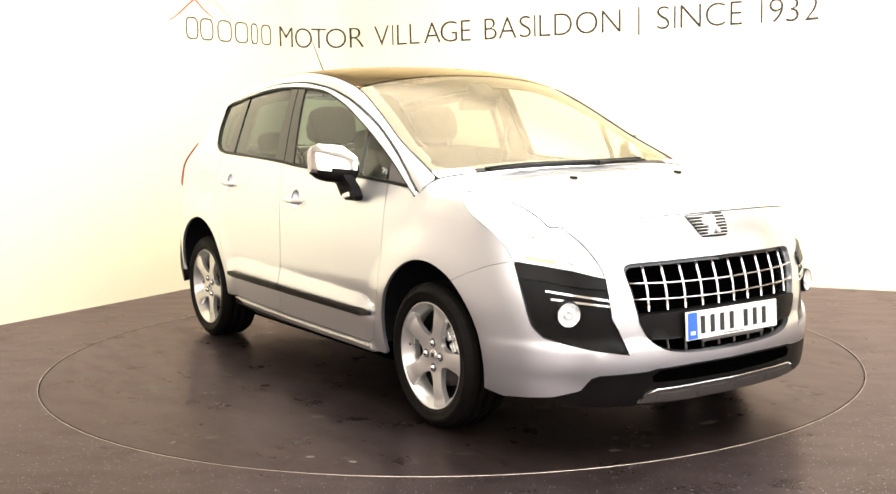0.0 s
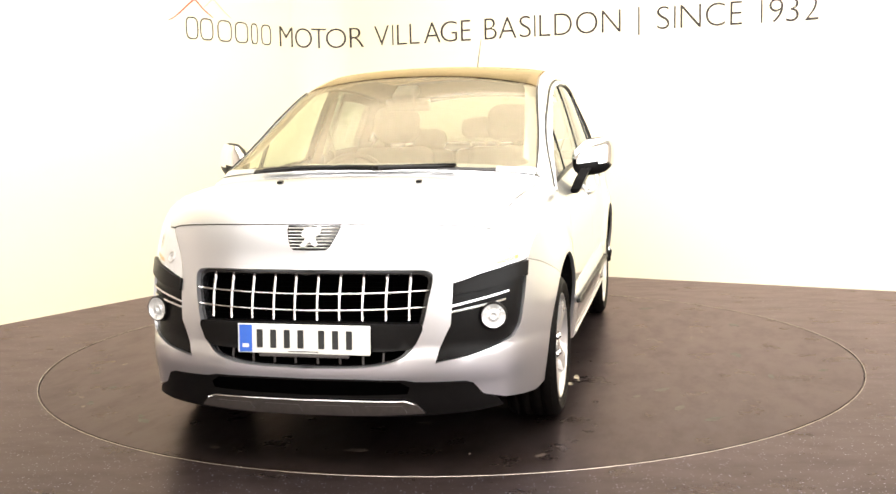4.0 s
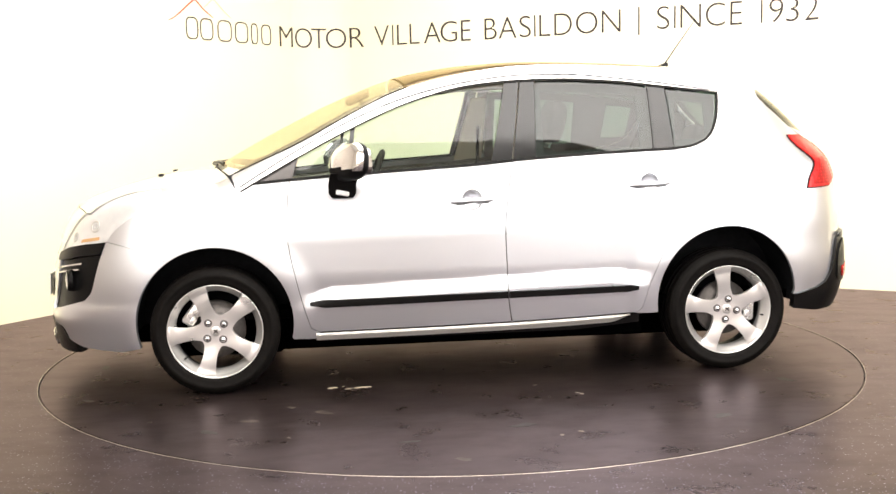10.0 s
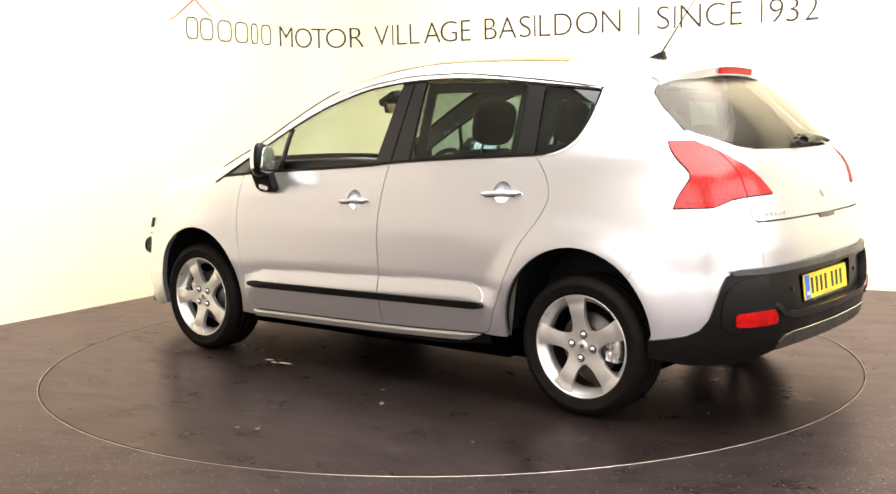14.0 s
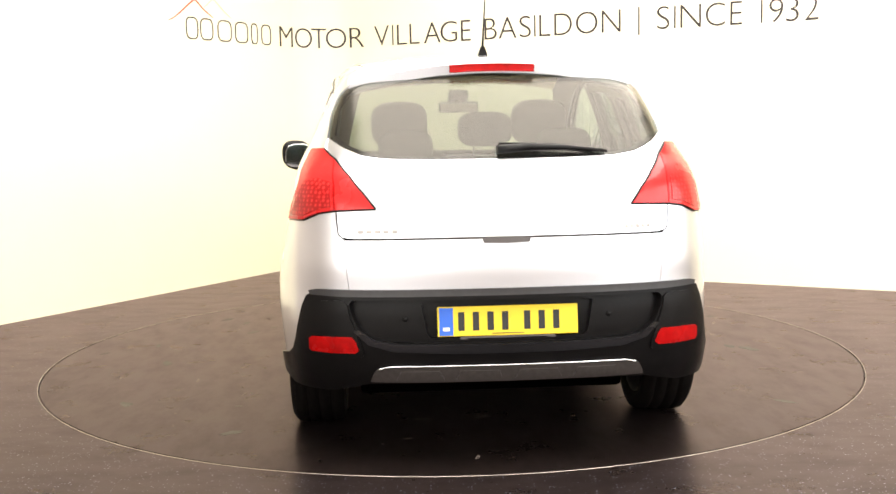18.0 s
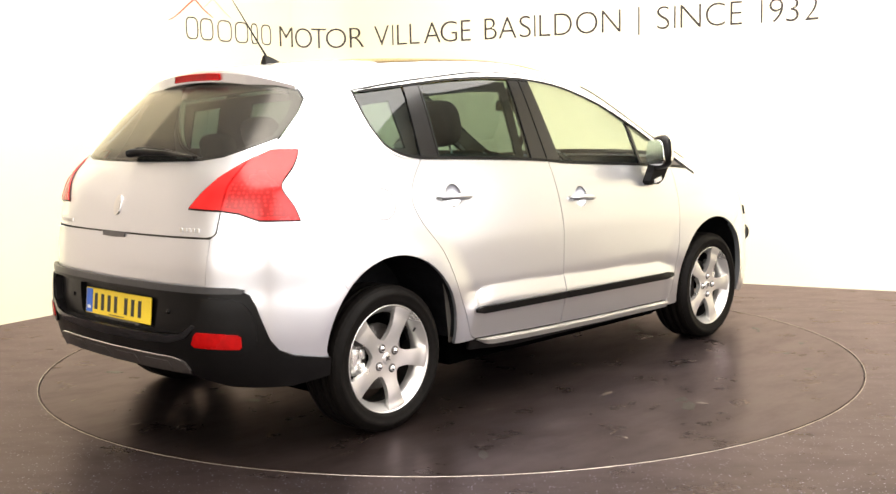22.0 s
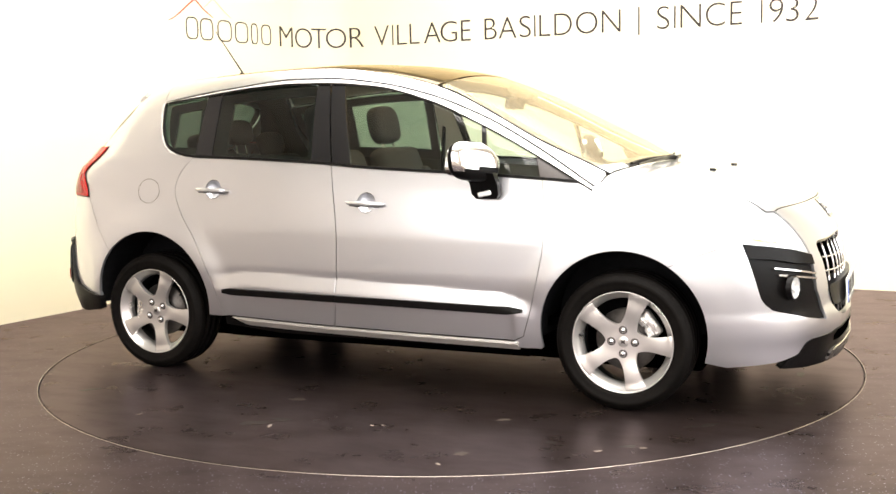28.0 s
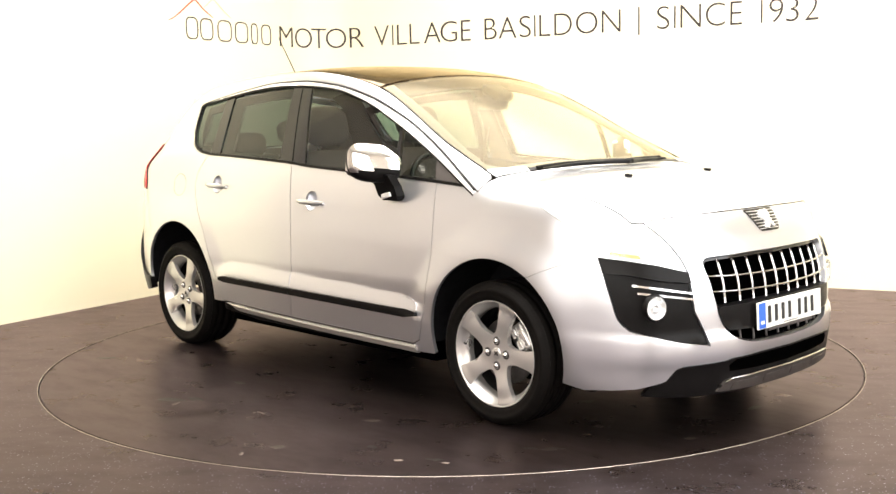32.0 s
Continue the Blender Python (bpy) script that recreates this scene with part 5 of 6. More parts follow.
def build_plate(plate, mat, sgn):
    """Plate board facing along sgn x, its blue band at the reader's left, characters as plain bars."""
    part("plate_board", box_bm((0.008, 0.530, 0.112), (0, 0, 0), bevel=0.003), mat, plate)
    part("blue_band", box_bm((0.002, 0.052, 0.104), (sgn * 0.0045, -sgn * 0.232, 0)), PLATEB, plate)
    part("band_mark", box_bm((0.001, 0.026, 0.014), (sgn * 0.0062, -sgn * 0.232, -0.028)), PLATEW, plate)
    for k in range(7):
        off = -0.175 + 0.055 * k + (0.028 if k > 3 else 0)
        part("plate_bar", box_bm((0.0016, 0.024, 0.070), (sgn * 0.0048, sgn * off, 0)), INK, plate)
    part("plate_line", box_bm((0.0012, 0.12, 0.003), (sgn * 0.0046, 0.0, -0.047)), INK, plate)
    part("plate_holder", box_bm((0.012, 0.36, 0.012), (-sgn * 0.001, 0.0, -0.063), bevel=0.003), TRIMGREY, plate)


def build_rear(car, black_top):
    half = [(0.0, 0.688), rr(0.3, 0.688), rr(0.60, 0.688), rr(0.70, 0.687)] + [rx(x, z + 0.004) for x, z in reversed(black_top)] + [rx(-1.655, 0.315), rx(-1.80, 0.292), rr(0.66, 0.30), rr(0.52, 0.335), rr(0.3, 0.34), (0.0, 0.34)]
    hole = [(0.0, 0.648), rr(0.3, 0.648), rr(0.575, 0.648), rr(0.588, 0.635), rr(0.582, 0.60), rr(0.555, 0.54), rr(0.50, 0.502), rr(0.42, 0.488), rr(0.2, 0.484), (0.0, 0.484)]
    bump = sheet("rear_bumper", Rear.lay, mirrored(half), BLACK, car, holes=[mirrored(hole)], off=0.016, gap=0, lip=0.04, step=0.035, label="black plastic rear bumper with a recess for the plate")
    back = [(0.0, 0.654), rr(0.3, 0.654), rr(0.59, 0.654), rr(0.59, 0.60), rr(0.56, 0.53), rr(0.50, 0.495), rr(0.2, 0.478), (0.0, 0.478)]
    pocket = [(0.0, 0.640), rr(0.30, 0.640), rr(0.325, 0.636), rr(0.305, 0.520), rr(0.29, 0.503), (0.0, 0.500)]
    sheet("plate_recess", Rear.lay, mirrored(back), BLACK, bump, holes=[mirrored(pocket)], off=-0.016, gap=0, lip=0.03, step=0.04)
    sheet("plate_pocket", Rear.lay, mirrored(pocket), BLACK, bump, off=-0.042, gap=-0.004, lip=0, step=0.05)
    ledge = [(0.0, 0.690), rr(0.3, 0.690), rr(0.60, 0.690), rr(0.705, 0.688), rr(0.735, 0.680), rr(0.728, 0.664), rr(0.60, 0.662), rr(0.3, 0.662), (0.0, 0.662)]
    sheet("bumper_ledge", Rear.lay, mirrored(ledge), LITLEDGE, bump, off=0.022, gap=0, lip=0.012, step=0.025)
    for y in (-0.385, 0.385):
        s = lathe("parking_sensor", [(0.0005, 0.004), (0.008, 0.004), (0.0095, 0.0), (0.0095, -0.004)], BLACK, bump, axis="z", n=14)
        s.matrix_basis = pose(tail_x(abs(y), 0.575) + 0.014, y, 0.575, 0, -90, 0)
    half = [(0.0, 0.485), rr(0.2, 0.485), rr(0.42, 0.489), rr(0.50, 0.503), rr(0.555, 0.541), rr(0.572, 0.535), rr(0.52, 0.487), rr(0.43, 0.462), rr(0.2, 0.452), (0.0, 0.452)]
    sheet("bumper_lip", Rear.lay, mirrored(half), GLOSSBLACK, bump, off=0.024, gap=0, lip=0.01, step=0.025)
    half = [(0.0, 0.402), rr(0.25, 0.402), rr(0.47, 0.399), rr(0.495, 0.39), rr(0.508, 0.37), rr(0.515, 0.348), rr(0.3, 0.346), (0.0, 0.346)]
    skid = sheet("rear_skid_plate", Rear.lay, mirrored(half), SKIRT, bump, off=0.024, gap=0, lip=0.02, step=0.03, label="brushed silver rear skid plate")
    top = [rr(abs(y), 0.402 - (0.010 * max(0, abs(y) - 0.44) / 0.05)) for y in steps(-0.485, 0.485, 24)]
    tube("skid_edge", [tuple(p) for p in (Rear.lay(np.array([(math.copysign(u, y), v) for (u, v), y in zip(top, steps(-0.485, 0.485, 24))])) - [0.026, 0, 0])], 0.004, CHROME, skid, n=6)
    f = lambda y, z: (math.copysign(rr(abs(y), z)[0], y), z)
    for yc in (-0.33, -0.11, 0.11, 0.33):
        sheet("skid_pad", Rear.lay, [f(yc - 0.088, 0.358), f(yc - 0.072, 0.388), f(yc + 0.072, 0.388), f(yc + 0.088, 0.358)], SKIRT, skid, off=0.0275, gap=0, lip=0.004, step=0.03)
    loop = curve([rr(*q) for q in ((0.600, 0.640), (0.66, 0.645), (0.715, 0.638), (0.752, 0.600), (0.768, 0.53), (0.765, 0.46), (0.735, 0.435), (0.65, 0.430), (0.570, 0.432), (0.538, 0.450), (0.552, 0.50), (0.582, 0.58))], 3, closed=True)
    both("bumper_block", Rear.lay, loop, BLACK, bump, off=0.024, gap=0, lip=0.02, step=0.025)
    loop = [rr(*q) for q in ((0.553, 0.468), (0.566, 0.500), (0.580, 0.515), (0.66, 0.513), (0.722, 0.509), (0.731, 0.500), (0.731, 0.462), (0.722, 0.455), (0.65, 0.455), (0.565, 0.457))]
    both("rear_fog_lamp", Rear.lay, loop, REDDARK, bump, off=0.029, gap=0, lip=0.01, step=0.025, label="deep red rear fog lamp")
    plate = new("number_plate")
    plate.parent = car
    plate.matrix_basis = pose(-2.082, 0.0, 0.563, 0, 6, 0)
    build_plate(plate, PLATEY, -1)
    # tailgate handle, badges
    half = [(0.0, 0.877), rr(0.092, 0.877), rr(0.085, 0.857), (0.0, 0.855)]
    sheet("tailgate_handle", Rear.lay, mirrored(half), TRIMGREY, car, off=0.006, gap=0, lip=0.02, step=0.03, label="grey tailgate handle")
    for y0, y1 in ((0.40, 0.56), (-0.56, -0.45)):
        for k in range(5):
            y = y0 + (y1 - y0) * (k + 0.5) / 5
            b = part("badge_bar", box_bm((0.006, abs(y1 - y0) / 7, 0.016), (tail_x(abs(y), 0.905) - 0.003, y, 0.905), bevel=0.002), ALLOY, car)
    em = [(0.026 * math.cos(a), 0.987 + 0.042 * math.sin(a)) for a in [2 * math.pi * (i + 0.5) / 24 for i in range(24)]]
    sheet("rear_emblem", Rear.lay, [(math.copysign(rr(abs(y), z)[0], y), z) for y, z in em], ALLOY, car, off=0.005, gap=0, lip=0.007, step=0.012, label="plain oval chrome emblem")
    # roof spoiler with brake light
    vs, fs, nrow = [], [], 45
    for i in range(nrow):
        y = -0.585 + 1.17 * i / (nrow - 1)
        q = abs(y) / 0.585
        xe = -1.640 + 0.085 * q ** 2.6
        ze = 1.552 - 0.075 * q ** 2.2
        xf = -1.50
        zf = top_z(xf, abs(y))
        prof = [(xf, zf + 0.001), (xf + (xe - xf) * 0.5, (zf + ze) / 2 + 0.012), (xe + 0.012, ze + 0.002), (xe, ze - 0.008), (xe + 0.006, ze - 0.048), (xe + 0.026, ze - 0.056), (xf - 0.02, zf - 0.055)]
        vs += [(a, y, b) for a, b in prof]
    m = 7
    for i in range(nrow - 1):
        for k in range(m - 1):
            a = i * m + k
            fs.append((a, a + 1, a + m + 1, a + m))
    fs += [tuple(range(m)), tuple((nrow - 1) * m + k for k in reversed(range(m)))]
    spoiler = from_arrays("roof_spoiler", vs, fs, PAINT, car, smooth=False)
    strip = []
    for h in (0.008, -0.017):
        strip.append([(-1.640 + 0.085 * (abs(y) / 0.585) ** 2.6 - 0.004, y, 1.530 - 0.075 * (abs(y) / 0.585) ** 2.2 + h) for y in steps(-0.172, 0.172, 12)])
    vs = strip[0] + strip[1] + [(x + 0.03, y, z) for x, y, z in strip[0]] + [(x + 0.03, y, z) for x, y, z in strip[1]]
    fs = [(k, k + 1, 13 + k + 1, 13 + k) for k in range(12)] + [(k, 26 + k, 26 + k + 1, k + 1) for k in range(12)] + [(13 + k, 13 + k + 1, 39 + k + 1, 39 + k) for k in range(12)] + [(0, 13, 39, 26), (12, 38, 51, 25)]
    from_arrays("brake_light", vs, fs, REDDARK, spoiler, "red high-level brake light", smooth=False)
    tube("brake_light_frame", [(x - 0.001, y, z) for x, y, z in strip[0] + strip[1][::-1]], 0.0035, REDDARK, spoiler, closed=True, n=6)
    # black bar standing in for the shade beneath the spoiler lip
    tube("spoiler_shadow_strip", [(-1.620, y, 1.502) for y in steps(-0.17, 0.17, 4)], 0.006, BLACK, spoiler, n=6)
    # rear wiper
    wiper = new("rear_wiper")
    wiper.parent = car
    P = [(tail_x(abs(y), z) - o, y, z) for y, z, o in ((0.02, 1.200, 0.030), (-0.10, 1.207, 0.034), (-0.24, 1.203, 0.032), (-0.40, 1.188, 0.022))]
    tube("wiper_arm", P, [0.020, 0.017, 0.012, 0.006], BLACK, wiper, n=8, flat=0.9)
    tube("wiper_blade", [(tail_x(abs(y), z) - 0.012, y, z) for y, z in ((0.01, 1.222), (-0.2, 1.214), (-0.41, 1.184))], 0.006, BLACK, wiper, n=6)
    # aerial
    aerial = new("aerial")
    aerial.parent = car
    zt = top_z(-1.22, 0.0)
    vs = [(-1.165, -0.018, zt - 0.004), (-1.165, 0.018, zt - 0.004), (-1.275, 0.022, zt - 0.008), (-1.275, -0.022, zt - 0.008), (-1.238, -0.008, zt + 0.028), (-1.238, 0.008, zt + 0.028), (-1.268, 0.009, zt + 0.034), (-1.268, -0.009, zt + 0.034)]
    from_arrays("aerial_foot", vs, [(0, 1, 5, 4), (1, 2, 6, 5), (2, 3, 7, 6), (3, 0, 4, 7), (4, 5, 6, 7)], BLACK, aerial, smooth=False)
    tube("aerial_rod", [(-1.255, 0, zt + 0.03), (-1.32, 0, zt + 0.12), (-1.44, 0, zt + 0.285)], [0.005, 0.0035, 0.002], BLACK, aerial, n=6)


class Bowl:
    """A round hollow in the door behind a handle."""
    def __init__(self, h, rad):
        x, z = (h[0] + h[1]) / 2, (h[2] + h[3]) / 2 + 0.004
        self.mid = np.array(sd(x, z))
        self.up = (sd(x, z + 0.02)[1] - sd(x, z - 0.02)[1]) / 0.04
        self.rad = rad

    def lay(self, uv):
        P = Flank.lay(uv)
        d = uv - self.mid
        q = np.clip(1 - np.hypot(d[:, 0], d[:, 1] / self.up) / self.rad, 0, 1)
        return P - slope(P) * (0.030 * np.sqrt(np.clip(q * (1.4 - 0.4 * q), 0, 1)) + 0.001)[:, None]

    def normal(self, uv, P):
        e = 0.004
        a = self.lay(uv + [e, 0]) - self.lay(uv - [e, 0])
        b = self.lay(uv + [0, e]) - self.lay(uv - [0, e])
        n = np.cross(b, a)
        n = n * np.sign((n * slope(P)).sum(1))[:, None]
        return n / np.linalg.norm(n, axis=1)[:, None]


def build_side_details(car, fd, rd):
    for k, m in ((0, False), (1, True)):
        s = -1 if m else 1
        ms = lambda x: 0.447 + (0.43 - 0.452) * x * 0.6
        for door, x0, x1 in ((fd[k], 0.845, -0.138), (rd[k], -0.146, -0.812)):
            xs = steps(x0, x1, 14)
            up, lo = [], []
            for i, x in enumerate(xs):
                h = 0.0165
                if door is fd[k] and i == 0 or door is rd[k] and i == 14:
                    h = 0.008
                up.append(sd(x, ms(x) + h))
                lo.append(sd(x, ms(x) - h))
            sheet("side_moulding", Flank.lay, up + lo[::-1], BLACK, door, off=0.019, gap=0, lip=0.024, step=0.011, mirror=m, label="black rubbing strip")
            up, lo = [], []
            for x in steps(x0 - 0.008 if door is fd[k] else x0, x1 + (0.008 if door is rd[k] else 0), 28):
                t = min(1.0, min(0.845 - x, x + 0.812) / 0.10)
                z0, z1 = ms(x) + 0.013, 0.536 - 0.03 * x
                up.append(sd(x, z0 + 0.004 + (z1 - z0 - 0.004) * math.sqrt(max(0.0, t * (2 - t)))))
                lo.append(sd(x, z0))
            sheet("moulding_crown", Flank.lay, up + lo[::-1], PAINT, door, off=0.0035, gap=0, lip=0.008, step=0.012, mirror=m)
        for door, (x0, x1, z0, z1) in ((fd[k], HANDLES[0]), (rd[k], HANDLES[1])):
            handle = new("door_handle")
            handle.parent = door
            pts = []
            for i in range(9):
                t = i / 8
                x, z = x0 + (x1 - x0) * t, z0 + (z1 - z0) * t
                pts.append((x, s * (side_y(x, z) + 0.006 + 0.026 * math.sin(math.pi * t) ** 0.5), z))
            tube("handle_grip", pts, [0.007, 0.011, 0.012, 0.012, 0.012, 0.012, 0.012, 0.011, 0.007], PAINT, handle, n=10)
            # grey bar added below the grip in place of its shadow
            tube("handle_shadow", [(p[0], p[1] - s * 0.006, p[2] - 0.012) for p in pts[1:-1]], 0.004, TRIMGREY, handle, n=6)
            h = (x0, x1, z0, z1)
            bowl = Bowl(h, 0.048)
            sheet("handle_bowl", bowl.lay, bowl_ring(h, 0.0475), PAINT, handle, gap=0, lip=0, step=0.009, mirror=m, normal=bowl.normal)
        # door mirror
        mir = new("door_mirror")
        mir.parent = fd[k]
        zz = 1.13

        def shell(name, z0, z1, grow, mat, power, keep=None):
            """A rounded pod whose glass side slants and which thins outwards."""
            vs, par, fs, n, q = [], [], [], 36, 20
            f = lambda c: math.copysign(abs(c) ** (2 / power), c)
            for i in range(q + 1):
                v = -math.pi / 2 + math.pi * i / q
                for j in range(n):
                    u = 2 * math.pi * j / n
                    x, y, z = f(math.cos(v)) * f(math.cos(u)), f(math.cos(v)) * f(math.sin(u)), f(math.sin(v))
                    ya = 0.9575 + (0.0975 + grow) * y
                    xr, xf = 0.607 - 0.47 * (ya - 0.88), 0.748 + grow - 0.72 * (ya - 0.88)
                    inner = float(sstep(-0.2, -1.0, y))
                    vs.append((xr + (x + 1) / 2 * (xf - xr) * (1 - 0.10 * z), s * ya, (z0 + z1) / 2 + z * (z1 - z0) / 2 * (1 - 0.42 * inner * max(0.0, z)) + 0.012 * y))
                    par.append((x, y, z))
            for i in range(q):
                for j in range(n):
                    a, b = i * n + j, i * n + (j + 1) % n
                    f4 = (a, b, b + n, a + n)
                    if keep is None or all(keep(*par[k]) for k in f4):
                        fs.append(f4 if s > 0 else f4[::-1])
            return from_arrays(name, vs, fs, mat, mir)
        shell("mirror_housing", 1.038, 1.220, 0.0, BLACK, 2.8)
        shell("mirror_cap", 1.038, 1.220, 0.003, MIRRORCAP, 2.8, lambda x, y, z: x > 0.0 and -0.42 - 0.2 * y < z < 0.93)

        def oval(name, x, y, z, ry, rz, deep, mat):
            c = [(math.cos(a), math.sin(a)) for a in [2 * math.pi * i / 36 for i in range(36)]]
            f = lambda q: math.copysign(abs(q) ** 0.62, q)
            vs = []
            for d, g in ((deep, 1.0), (0.002, 1.0), (0.0, 0.97)):
                for u, v in c:
                    dy = f(u) * ry * g * (1 - 0.10 * f(v))
                    vs.append((x + d - 0.47 * dy, s * (y + dy), z + f(v) * rz * g))
            fs = [(k * 36 + i, k * 36 + (i + 1) % 36, k * 36 + 36 + (i + 1) % 36, k * 36 + 36 + i) for k in (0, 1) for i in range(36)] + [tuple(range(72, 108))]
            return from_arrays(name, vs, fs, mat, mir, smooth=False)
        oval("mirror_glass", 0.5675, 0.9575, 1.130, 0.078, 0.070, 0.03, CHROME)
        vs = []
        for x0, x1, y, z in ((0.730, 0.590, 0.935, 1.075), (0.740, 0.605, 0.905, 1.02), (0.738, 0.605, 0.887, 0.975), (0.722, 0.620, 0.868, 0.952)):
            vs += [(x0, s * (y + 0.018), z), (x1, s * (y + 0.018), z), (x1, s * (y - 0.03), z), (x0, s * (y - 0.03), z)]
        fs = []
        for i in range(3):
            for j in range(4):
                a, b = 4 * i + j, 4 * i + (j + 1) % 4
                fs.append((a, b, b + 4, a + 4))
        fs += [(0, 1, 2, 3), (12, 13, 14, 15)]
        from_arrays("mirror_arm", vs, fs, BLACK, mir, smooth=False)
        sh = part("puddle_lamp", box_bm((0.066, 0.012, 0.024), (0.672, s * 0.912, 0.978), (0, -12, 0), bevel=0.0115, seg=4), REFLECTOR, mir)
    # fuel flap on the right
    ring = lambda r: [sd(-1.315 + r * math.cos(a), 0.972 + r * 0.92 * math.sin(a)) for a in [2 * math.pi * i / 40 for i in range(40)]]
    sheet("fuel_flap", Flank.lay, ring(0.0715), TRIMGREY, car, holes=[ring(0.0690)], off=0.0012, gap=0, lip=0, step=0.02, mirror=True)


def build_screen_details(car):
    for k, (pts, off) in enumerate((([(1.335, 0.03), (1.328, 0.15), (1.312, 0.28), (1.290, 0.40)], 0.0), ([(1.335, 0.06), (1.328, -0.15), (1.310, -0.34), (1.286, -0.53)], 0.002))):
        w = new("wiper")
        w.parent = car
        P = [(x + 0.012, y, top_z(x, y) + off + 0.010) for x, y in pts]
        tube("wiper_arm", P, [0.012, 0.010, 0.008, 0.005], BLACK, w, n=8)
        tube("wiper_blade", [(x - 0.022, y, top_z(x - 0.022, y) + 0.006) for x, y in curve(pts, 3)], 0.007, BLACK, w, n=6)
    half = [tp(1.331 - 0.110 * (y / 0.745) ** 2, y) for y in steps(0, 0.742, 10)] + [tp(1.312 - 0.110 * (y / 0.745) ** 2 - 0.03 * (y / 0.742) ** 6, y) for y in steps(0.742, 0, 10)]
    sheet("scuttle", Flank.lay, flank_mirror(half), BLACK, car, off=0.001, lip=0.004, gap=0, step=0.04)
    loop = [tp(1.332 - 0.110 * (y / 0.745) ** 2, y) for y in steps(0.58, 0.748, 6)] + [tp(1.306 - 0.110 * (y / 0.745) ** 2 - 0.03 * (y / 0.742) ** 6, y) for y in steps(0.748, 0.58, 6)]
    both("cowl_corner", Flank.lay, loop, PAINT, car, off=0.0035, lip=0.006, gap=0, step=0.02)
    for y in (-0.311, 0.311):
        j = part("washer_jet", box_bm((0.03, 0.024, 0.012), (1.604, y, top_z(1.604, abs(y)) + 0.005), (0, 6, 0), bevel=0.004), BLACK, car)


def pillow(name, size, loc, mat, parent, tilt=0.0, power=3.2):
    """A soft rounded cushion."""
    vs, fs, n, q = [], [], 28, 14
    f = lambda c: math.copysign(abs(c) ** (2 / power), c)
    m = pose(*loc, 0, tilt, 0)
    for i in range(q + 1):
        v = -math.pi / 2 + math.pi * i / q
        for j in range(n):
            u = 2 * math.pi * j / n
            vs.append(m @ Vector((size[0] / 2 * f(math.cos(v)) * f(math.cos(u)), size[1] / 2 * f(math.cos(v)) * f(math.sin(u)), size[2] / 2 * f(math.sin(v)))))
    for i in range(q):
        for j in range(n):
            a, b = i * n + j, i * n + (j + 1) % n
            fs.append((a, b, b + n, a + n))
    return from_arrays(name, vs, fs, mat, parent)


def seat(name, x, y, car, w=0.50, back=0.62, head=True, tilt=20):
    """A car seat: cushion, backrest with side bolsters, headrest on two posts."""
    st = new(name)
    st.parent = car
    st.matrix_basis = pose(x, y, 0.0)
    rbox("cushion", (0.50, w, 0.14), (0.0, 0, 0.55), CLOTH, st, (0, -6, 0), 0.05, 4)
    bt = math.radians(tilt)
    rot = (0, -tilt, 0)
    mid = (-0.25 - math.sin(bt) * back / 2, 0, 0.58 + math.cos(bt) * back / 2)
    rbox("backrest", (0.13, w, back), mid, CLOTH, st, rot, 0.055, 4)
    for s in (1, -1):
        rbox("side_bolster", (0.17, 0.09, back * 0.72), (mid[0] + 0.035, s * (w / 2 - 0.04), mid[2] - 0.05), CLOTH, st, rot, 0.04, 4)
    if head:
        hx, hz = -0.25 - math.sin(bt) * (back + 0.15), 0.58 + math.cos(bt) * (back + 0.15)
        pillow("headrest", (0.12, 0.29, 0.23), (hx, 0, hz), CLOTH, st, -tilt * 0.6)
        for s in (1, -1):
            tube("headrest_post", [(hx + 0.045, s * 0.07, hz - 0.17), (hx, s * 0.07, hz - 0.05)], 0.007, CHROME, st, n=6)
    return st


